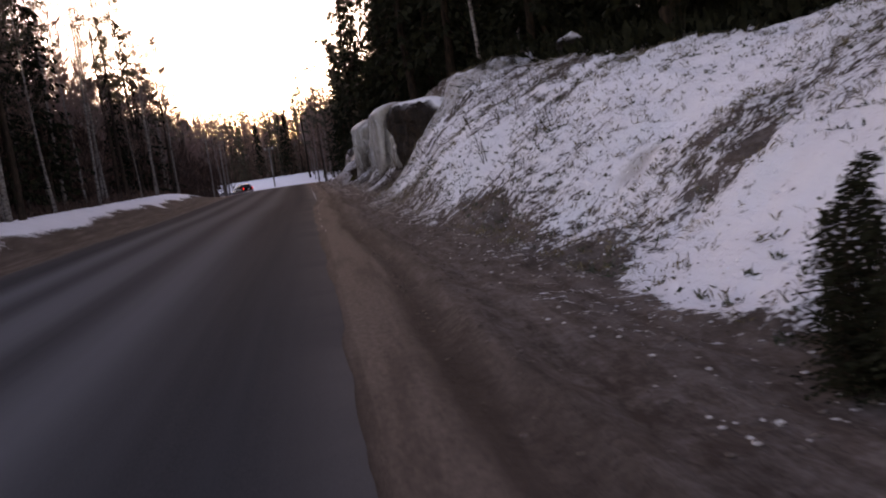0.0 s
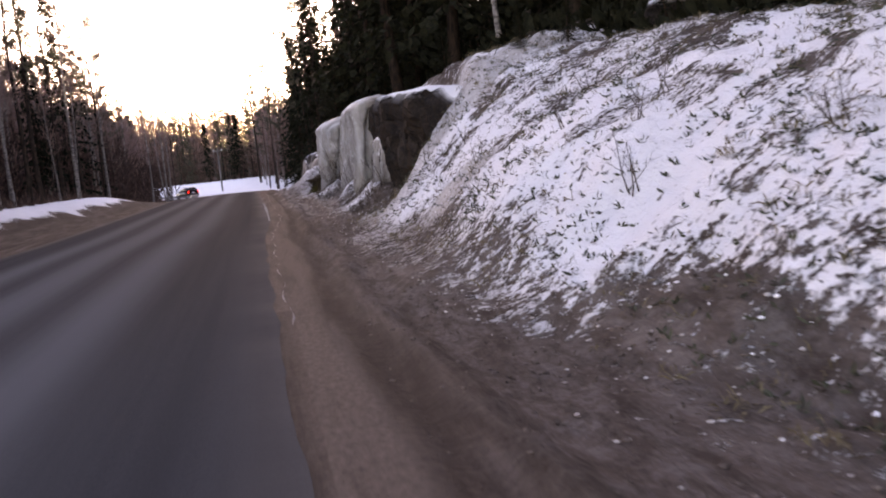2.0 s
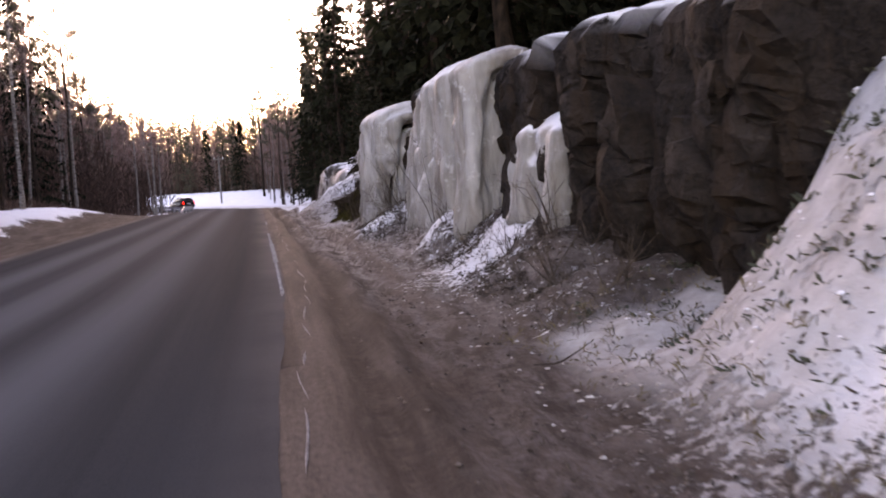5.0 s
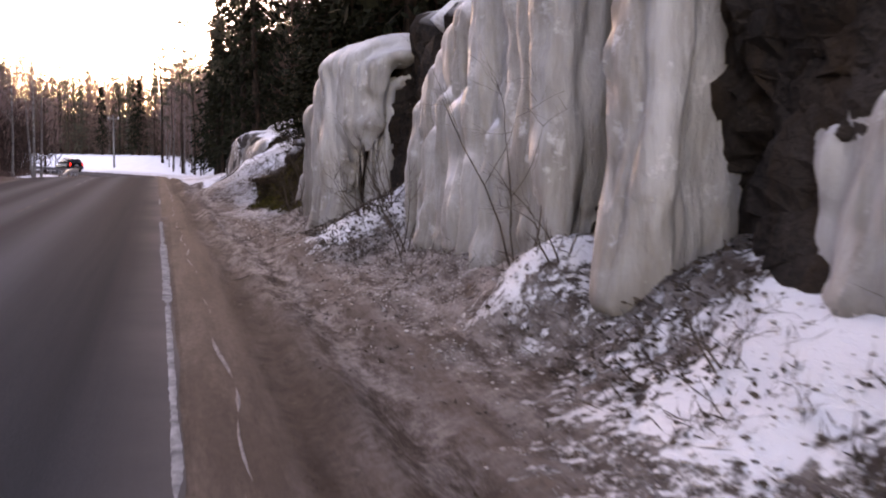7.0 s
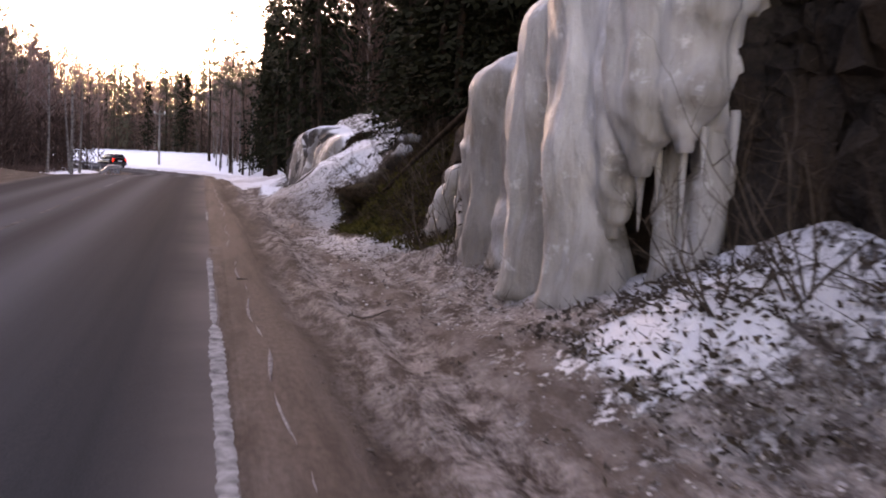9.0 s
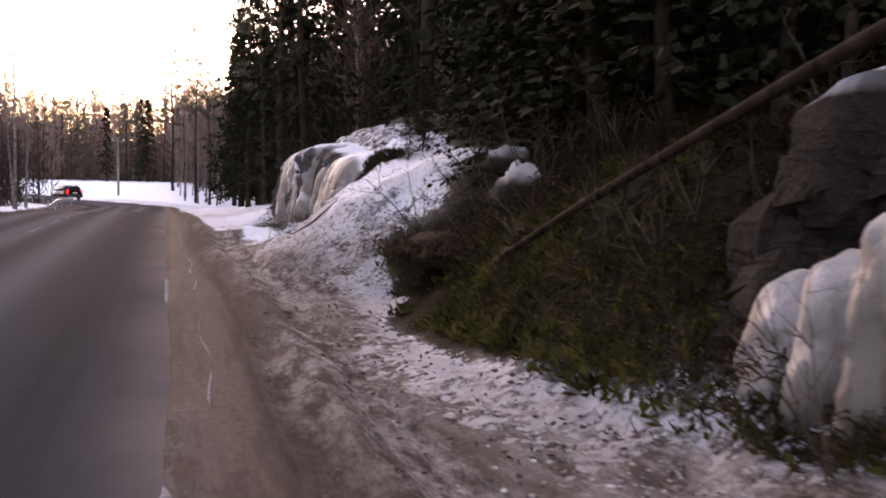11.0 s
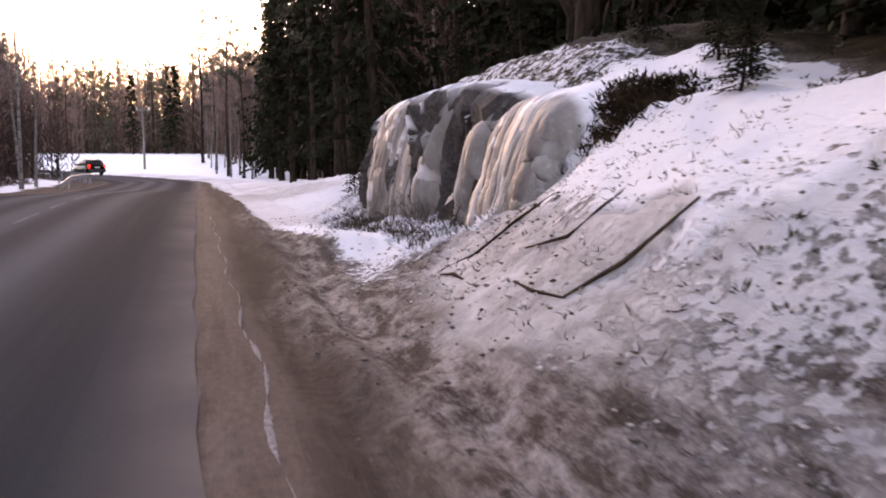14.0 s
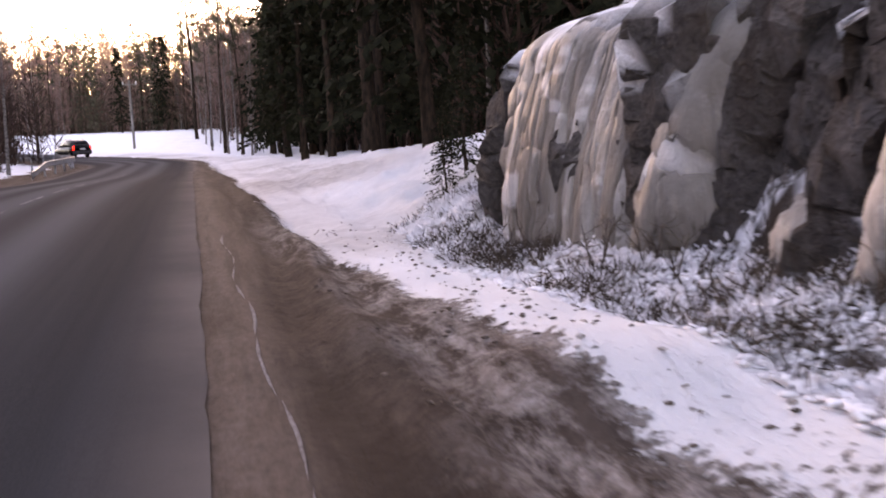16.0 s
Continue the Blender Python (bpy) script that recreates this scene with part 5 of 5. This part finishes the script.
# ---------- shrubs and small trees ----------
def bare_shrub(x, y, height, seed, label, spread=0.6, stems=5, mat=None, arch=0.0):
    r = random.Random(seed)
    root = new("bare_shrub")
    z = float(ground_height(x, y)) - 0.04
    root.matrix_basis = Matrix.Translation((x, y, z))

    def grow(soup, p, d, ln, rad, depth):
        pts, q, v = [p], p.copy(), d.copy()
        for k in range(4):
            v = (v + rvec(r, 0.22) + Vector((-arch, 0, 0.05 - arch * 0.3))).normalized()
            q = q + v * ln / 4
            pts.append(q.copy())
        soup.tube(pts, [rad * (1 - 0.17 * k) for k in range(5)], 5 if depth == 0 else 3)
        if depth < 2 + (height > 0.8):
            for k in range(r.randint(2, 4)):
                i = r.randint(1, 4)
                nd = (v + rvec(r, 0.9)).normalized()
                grow(soup, pts[i], nd, ln * r.uniform(0.35, 0.62), rad * 0.5, depth + 1)
    for k in range(stems):
        soup = Soup()
        a = r.uniform(0, 6.28)
        d = Vector((math.cos(a) * spread, math.sin(a) * spread, 1)).normalized()
        grow(soup, Vector((r.uniform(-0.08, 0.08), r.uniform(-0.08, 0.08), 0)), d, height * r.uniform(0.5, 0.8), 0.009, 0)
        part("stem", soup.mesh("stem", mat or DEADWOOD), root)
    return tagged(root, label, "shrub", group="leafless shrubs by the cliff")


bare_shrub(2.7, 38.3, 1.7, 1, "leafless dark shrub in front of the ice curtain", 0.3, 4)
bare_shrub(2.75, 34.7, 2.2, 2, "arching leafless shrub over the ice curtain", 0.3, 3, arch=0.1)
bare_shrub(2.6, 40.2, 0.9, 4, "twiggy leafless shrub on a snow heap", 0.8, 6)
bare_shrub(2.9, 39.9, 1.2, 5, "dense leafless shrub under the cliff", 0.7, 6)
bare_shrub(2.7, 31.6, 0.5, 6, "leafless shrub in snow below the pillar", 0.6, 4)
bare_shrub(2.9, 30.4, 0.6, 7, "leafless shrub in snow below the recess", 0.6, 5)
bare_shrub(2.6, 46.2, 1.3, 8, "leafless shrub beside thin ice pillars", 0.35, 5)
bare_shrub(2.55, 47.2, 1.0, 9, "leafless shrub beside ice stubs", 0.5, 4)
bare_shrub(2.8, 33.9, 0.6, 10, "small leafless shrub by the pillar", 0.6, 3)
bare_shrub(2.9, 28.5, 1.0, 31, "leafless shrub before the rock recess", 0.7, 6)
bare_shrub(3.0, 27.0, 0.9, 32, "leafless shrub before the rock recess", 0.7, 6)
bare_shrub(3.2, 29.6, 1.1, 33, "leafless shrub before the rock recess", 0.6, 5)
for n, (x, y, h) in enumerate(((2.5, 71.3, 0.5), (2.6, 70.1, 0.6), (2.75, 69.2, 0.55), (2.9, 68.2, 0.6), (2.8, 67.3, 0.5), (2.45, 70.8, 0.45), (2.95, 66.4, 0.5), (3.0, 68.9, 0.5))):
    bare_shrub(x, y, h, 40 + n, "low snow-dusted shrub below the granite", 0.6, 5)
for n, (x, y, h) in enumerate(((3.3, 11.5, 0.7), (3.9, 12.6, 0.6), (4.4, 13.3, 0.7), (4.1, 9.5, 0.5), (3.6, 14.4, 0.5), (4.6, 16.3, 0.6), (3.4, 18.2, 0.5), (3.7, 20.4, 0.5), (5.1, 15.0, 0.6), (3.3, 22.4, 0.6))):
    bare_shrub(x, y, h, 60 + n, "thin leafless shrub sticking out of the snowy bank", 0.4, 3)
r_brush = random.Random(77)
for n in range(26):
    y = r_brush.uniform(48.2, 56.3)
    x = r_brush.uniform(3.0, 4.1)
    bare_shrub(x, y, r_brush.uniform(0.7, 1.4), 80 + n, "tangled dark brush on the mossy bank", 0.8, 4)


for n, (x, y, h) in enumerate(((3.75, 56.5, 0.9), (3.95, 56.9, 0.8), (4.2, 57.2, 0.9), (3.6, 56.1, 0.9), (4.05, 56.3, 1.1), (4.4, 57.5, 0.9))):
    bare_shrub(x, y, h, 120 + n, "tangled dark brush at the edge of the mound", 0.8, 6)


def small_spruce(x, y, scale, seed):
    r = random.Random(seed)
    master = MASTERS["spruce"][r.randrange(3)]
    m = Matrix.Translation((x, y, float(ground_height(x, y)) - 0.05)) @ Matrix.Rotation(r.uniform(0, 6.28), 4, 'Z')
    t = copy_thing(master, m)
    wide = 2.0 if scale < 0.065 else 1.7 if scale > 0.29 else 1.3
    t.scale = (scale * wide, scale * wide, scale)
    tagged(t, "small dark young spruce growing on the bank", "tree", group="young spruces on the bank")


for n, (x, y, sc) in enumerate(((2.2, -2.75, 0.048), (2.35, -2.6, 0.055), (2.5, -2.5, 0.06), (2.4, -2.8, 0.05), (2.6, -2.7, 0.06), (2.65, -2.3, 0.055), (2.3, -2.95, 0.045), (2.6, -2.0, 0.058), (5.0, 58.4, 0.2), (4.7, 57.2, 0.16), (5.4, 59.6, 0.22), (5.0, 55.6, 0.2), (4.6, 53.0, 0.2), (4.9, 50.2, 0.22), (6.1, 25.0, 0.07), (5.8, 23.9, 0.05), (6.6, 23.0, 0.08), (7.6, 18.5, 0.1), (8.4, 14.0, 0.12), (7.4, 20.0, 0.06), (4.6, 62.3, 0.06), (4.9, 63.4, 0.08), (4.2, 61.7, 0.05),
                                (5.4, 60.5, 0.14), (5.2, 57.0, 0.16), (4.6, 54.5, 0.15), (4.4, 51.0, 0.15), (4.9, 49.0, 0.18), (3.1, 75.3, 0.09), (3.6, 76.0, 0.12), (4.0, 78.5, 0.1), (4.8, 45.5, 0.12), (5.2, 42.0, 0.12), (5.4, 37.0, 0.12), (5.6, 31.5, 0.12),
                                (2.95, 45.95, 0.1), (4.9, 58.6, 0.32), (5.4, 60.0, 0.33), (5.0, 57.3, 0.34), (5.7, 61.4, 0.3), (6.1, 62.8, 0.32), (4.5, 56.6, 0.26), (4.0, 54.4, 0.28), (4.1, 53.0, 0.3), (3.95, 55.6, 0.25), (4.0, 51.4, 0.3), (4.2, 50.0, 0.28), (4.8, 57.8, 0.25), (5.2, 61.0, 0.22), (4.5, 52.0, 0.26), (4.4, 49.6, 0.26), (5.6, 66.5, 0.1), (5.2, 70.5, 0.12), (4.9, 73.5, 0.12))):
    small_spruce(x, y, sc, 500 + n)


# ---------- mossy rock, fallen stem, branches ----------
def boulder(name, centre, radii, seed, mat, label, snow=0.0, flat_below=None):
    nu, nv = 40, 26
    u = np.linspace(0, 2 * math.pi, nu, endpoint=False)
    v = np.linspace(0.02, math.pi - 0.02, nv)
    V, U = np.meshgrid(v, u, indexing="ij")
    n = 1 + 0.5 * fbm(np.cos(U) * np.sin(V) * 1.5 + seed, np.sin(U) * np.sin(V) * 1.5, np.cos(V) * 1.5, seed) + 0.07 * fbm(np.cos(U) * np.sin(V) * 6, np.sin(U) * np.sin(V) * 6, np.cos(V) * 6, seed + 5)
    X, Y, Z = (c + r * w * n for c, r, w in zip(centre, radii, (np.sin(V) * np.cos(U), np.sin(V) * np.sin(U), np.cos(V))))
    pts = np.stack([X, Y, Z], -1).reshape(-1, 3)
    faces = grid_faces(nv, nu, True).tolist() + [list(range(nu)), [(nv - 1) * nu + i for i in range(nu)][::-1]]
    me = mesh_from(name, pts, faces, mat)
    for key, val in (("snow", snow * smooth(0.3, 0.8, np.cos(V))), ("ice", np.zeros_like(V)), ("moss", np.ones_like(V)), ("dust", np.zeros_like(V))):
        me.attributes.new(key, 'FLOAT', 'POINT').data.foreach_set("value", val.astype(np.float32).ravel())
    return tagged(new(name, me), label, "rock")


boulder("turf_overhang", (2.95, 54.7, 0.62), (0.45, 0.75, 0.2), 91, GROUND, "dark mossy turf overhanging a small hollow")
scatter("turf_brush", "brown grass and moss hanging from the turf edge", "grass", BRUSH, np.stack([np.random.default_rng(5).normal(3.0, 0.22, 900), np.random.default_rng(6).normal(54.6, 0.5, 900)], -1), 0.22, 0.010, 17, 0.6, 6, 0.6, base_z=0.66)
boulder("snowy_boulder", (3.45, 53.4, 1.24), (0.28, 0.42, 0.36), 97, ROCK, "pale snow-capped stone on the bank", snow=0.55)
boulder("snowy_boulder", (3.85, 55.0, 1.58), (0.25, 0.3, 0.24), 98, ROCK, "pale snow-capped stone on the bank", snow=0.55)
boulder("snowy_boulder", (7.8, 20.7, 3.5), (0.4, 0.4, 0.35), 99, ROCK, "snow-capped stump on the crest of the bank", snow=1.3)


def stick(name, pts, radii, mat, label, category="branch"):
    s = Soup()
    s.tube([Vector(p) for p in pts], radii, 7)
    return tagged(new(name, s.mesh(name, mat)), label, category)


stick("fallen_log", [(2.85, 52.2, 0.75), (3.05, 50.9, 1.25), (3.35, 48.7, 2.0), (3.5, 47.6, 2.35)], [0.03, 0.035, 0.045, 0.05], BARK, "thin fallen stem leaning on the mossy bank", "log")
r_st = random.Random(9)
for pts, thick in ((((2.5, 59.15), (2.15, 59.3), (1.86, 59.42)), 0.035), (((1.86, 59.4), (1.82, 59.8), (1.86, 60.3)), 0.03), (((2.0, 62.95), (2.3, 62.85), (2.6, 62.6), (2.8, 62.2)), 0.035), (((1.9, 62.4), (1.92, 62.05), (1.9, 61.7)), 0.04), (((2.15, 60.95), (2.25, 60.4), (2.45, 60.35), (2.62, 60.4)), 0.03)):
    run = [(px, py, float(ground_height(px, py)) + thick * 0.3) for px, py in pts]
    stick("fallen_branch", run, [thick * 0.2] + [thick * 0.45] * (len(run) - 2) + [thick * 0.2], BARK, "dark branch frozen into the ice of the mound")
for n, (x, y, ln, a) in enumerate(((4.3, 65.8, 1.6, 0.3), (2.1, 25.6, 0.7, 0.6), (2.0, 22.2, 0.8, 1.0), (1.9, 18.6, 0.6, 0.4), (1.5, 30.5, 0.35, 1.2), (1.4, 44.0, 0.4, 0.2), (0.95, 39.0, 0.2, 0.2), (0.35, 46.2, 0.15, 0.1))):
    pts = []
    for k in range(5):
        px, py = x + math.cos(a) * ln * (k / 4 - 0.5) + r_st.uniform(-0.03, 0.03), y + math.sin(a) * ln * (k / 4 - 0.5)
        pts.append((px, py, float(ground_height(px, py)) + 0.03))
    stick("fallen_branch", pts, [0.005, 0.009, 0.008, 0.006, 0.003], DEADWOOD, "dark fallen branch lying on the verge")


# ---------- utility pole, guard rail, car ----------
METAL = plain_noise_material("galvanised_steel", (0.22, 0.22, 0.23), (0.4, 0.4, 0.41), 6, 0.5, spec=0.5)
WOODGREY = plain_noise_material("weathered_pole_wood", (0.1, 0.09, 0.08), (0.24, 0.21, 0.19), 6, 0.85, (1, 1, 0.2))
CERAMIC = plain_noise_material("insulator_glaze", (0.5, 0.5, 0.48), (0.7, 0.7, 0.68), 6, 0.3)


def lathe(name, rings, mat, parent, sides=14, axis='z'):
    v = []
    for h, r in rings:
        for i in range(sides):
            t = 2 * math.pi * i / sides
            v.append((r * math.cos(t), r * math.sin(t), h) if axis == 'z' else (h, r * math.cos(t), r * math.sin(t)))
    f = grid_faces(len(rings), sides, True).tolist() + [list(range(sides))[::-1], [(len(rings) - 1) * sides + i for i in range(sides)]]
    return part(name, mesh_from(name, v, f, mat), parent)


def box(name, size, at, mat, parent, bevel=0.02, taper=None):
    bm = bmesh.new()
    bmesh.ops.create_cube(bm, size=1.0)
    for v in bm.verts:
        v.co = Vector((v.co.x * size[0], v.co.y * size[1], v.co.z * size[2]))
        if taper and v.co.z > 0:
            v.co.x *= taper[0]
            v.co.y *= taper[1]
        v.co += Vector(at)
    if bevel:
        bmesh.ops.bevel(bm, geom=list(bm.edges), offset=bevel, segments=2, affect='EDGES', profile=0.6)
    return bm_object(name, bm, mat, parent)


def utility_pole(x, y):
    root = new("utility_pole")
    root.matrix_basis = Matrix.Translation((x, y, float(ground_height(x, y)) - 0.1))
    lathe("post", [(0, 0.14), (4, 0.12), (7.1, 0.09), (7.2, 0.03)], WOODGREY, root)
    box("crossarm", (1.5, 0.1, 0.12), (0, 0, 6.7), WOODGREY, root, 0.01)
    for dx in (-0.65, 0.0, 0.65):
        ob = lathe("insulator", [(6.76, 0.02), (6.8, 0.06), (6.88, 0.05), (6.94, 0.06), (7.0, 0.02)], CERAMIC, root, 8)
        ob.location.x = dx
    return tagged(root, "weathered wooden utility pole with one crossarm", "utility pole")


utility_pole(-6.4, 171.0)


def guard_rail(s0, s1):
    root = new("guard_rail")
    tagged(root, "grey steel guard rail along the bend", "guard rail")
    profile = [(0.0, -0.15), (0.04, -0.11), (0.0, -0.05), (0.0, 0.05), (0.04, 0.11), (0.0, 0.15)]
    v, n = [], 0
    s = s0
    while s <= s1:
        drop = 0.35 * float(smooth(6, 0, s - s0))
        x, y = road_point(s, ROAD_W + 0.9)
        z = float(road_z(s)) + 0.6 - drop
        x2, y2 = road_point(s, ROAD_W + 0.8)
        for side in (0, 1):
            for o, h in (profile if side == 0 else profile[::-1]):
                k = (o + 0.02 * (1 - 2 * side)) / 0.1
                v.append((x + (x2 - x) * k, y + (y2 - y) * k, z + h))
        n += 1
        s += 1.0
    part("beam", mesh_from("beam", v, grid_faces(n, 12, True), METAL), root)
    s = s0 + 1
    while s <= s1:
        x, y = road_point(s, ROAD_W + 1.0)
        z = float(road_z(s))
        box("post", (0.1, 0.08, 0.95), (x, y, z + 0.2), METAL, root, 0.01)
        s += 4.0
    return root


guard_rail(113.0, 177.0)

CARPAINT = plain_noise_material("dark_car_paint", (0.008, 0.009, 0.012), (0.014, 0.015, 0.02), 3, 0.25, spec=0.5, vary=0.0)
GLASSDARK = plain_noise_material("dark_car_glass", (0.01, 0.011, 0.013), (0.016, 0.017, 0.02), 3, 0.08, spec=0.6, vary=0.0)
RUBBER = plain_noise_material("tyre_rubber", (0.012, 0.012, 0.012), (0.025, 0.025, 0.025), 20, 0.85, vary=0.0)
PLASTIC = plain_noise_material("grey_bumper_plastic", (0.03, 0.03, 0.032), (0.05, 0.05, 0.052), 20, 0.7, vary=0.0)
PLATE = plain_noise_material("pale_plate", (0.55, 0.55, 0.55), (0.7, 0.7, 0.7), 9, 0.5, vary=0.0)
TAIL, _, tail_b = material("lit_tail_lamp", 0.3, 0.5)
tail_b.inputs["Base Color"].default_value = (0.5, 0.01, 0.01, 1)
tail_b.inputs["Emission Color"].default_value = (1.0, 0.03, 0.02, 1)
tail_b.inputs["Emission Strength"].default_value = 0.35


def loft(name, sections, mat, parent, bevel=0.05):
    """A closed body through outlines given as (y, half width, low z, high z, top half width)."""
    v = []
    for y, w, z0, z1, wt in sections:
        zm = z0 + (z1 - z0) * 0.55
        v += [(-w * 0.94, y, z0), (-w, y, z0 + 0.12), (-w, y, zm), (-wt, y, z1 - 0.04), (-wt * 0.9, y, z1), (wt * 0.9, y, z1), (wt, y, z1 - 0.04), (w, y, zm), (w, y, z0 + 0.12), (w * 0.94, y, z0)]
    n = 10
    f = grid_faces(len(sections), n, True).tolist() + [list(range(n))[::-1], [(len(sections) - 1) * n + i for i in range(n)]]
    return part(name, mesh_from(name, v, f, mat), parent)


def suv(s, off):
    root = new("parked_car")
    loft("body", [(-2.15, 0.82, 0.42, 0.95, 0.78), (-2.05, 0.9, 0.32, 1.02, 0.84), (-1.2, 0.91, 0.3, 1.03, 0.87), (0.6, 0.91, 0.3, 1.02, 0.87), (1.2, 0.91, 0.3, 1.0, 0.85), (2.0, 0.87, 0.34, 0.86, 0.76), (2.15, 0.76, 0.42, 0.74, 0.66)], CARPAINT, root)
    loft("cabin", [(-2.0, 0.8, 0.98, 1.06, 0.78), (-1.75, 0.84, 0.98, 1.58, 0.64), (-1.2, 0.85, 0.98, 1.66, 0.66), (0.0, 0.85, 0.98, 1.66, 0.66), (0.45, 0.84, 0.98, 1.55, 0.66), (1.15, 0.8, 0.96, 1.02, 0.74)], CARPAINT, root)
    box("rear_window", (1.2, 0.03, 0.4), (0, -1.93, 1.28), GLASSDARK, root, 0.01).rotation_euler = (0, 0, 0)
    for sx in (-1, 1):
        box("side_window", (0.03, 1.0, 0.34), (sx * 0.80, -0.9, 1.27), GLASSDARK, root, 0.01)
        box("side_window", (0.03, 0.85, 0.34), (sx * 0.80, 0.1, 1.26), GLASSDARK, root, 0.01)
        box("tail_lamp", (0.16, 0.1, 0.36), (sx * 0.8, -2.1, 0.92), TAIL, root, 0.03)
        box("mirror", (0.2, 0.12, 0.16), (sx * 1.0, 0.75, 1.12), CARPAINT, root, 0.04)
        box("roof_rail", (0.04, 1.7, 0.05), (sx * 0.6, -0.6, 1.72), METAL, root, 0.015)
        for wy in (-1.3, 1.35):
            w = new("wheel")
            w.parent = root
            w.location = (sx * 0.8, wy, 0.35)
            lathe("tyre", [(-0.11, 0.24), (-0.1, 0.33), (-0.06, 0.35), (0.06, 0.35), (0.1, 0.33), (0.11, 0.24)], RUBBER, w, 20, 'x')
            lathe("rim", [(-0.115, 0.05), (-0.105, 0.22), (0.105, 0.22), (0.115, 0.05)], METAL, w, 16, 'x')
    box("bumper", (1.78, 0.2, 0.3), (0, -2.15, 0.5), PLASTIC, root, 0.06)
    box("number_plate", (0.5, 0.02, 0.12), (0, -2.2, 0.82), PLATE, root, 0.004)
    box("windscreen", (1.3, 0.03, 0.42), (0, 0.88, 1.24), GLASSDARK, root, 0.01)
    x, y = road_point(s, off)
    x2, y2 = road_point(s + 1, off)
    root.matrix_basis = Matrix.Translation((x, y, float(road_z(s)) + 0.05)) @ Matrix.Rotation(math.atan2(-(x2 - x), y2 - y), 4, 'Z')
    return tagged(root, "dark sport utility car with lit red tail lamps", "car")


suv(164.0, 1.7)
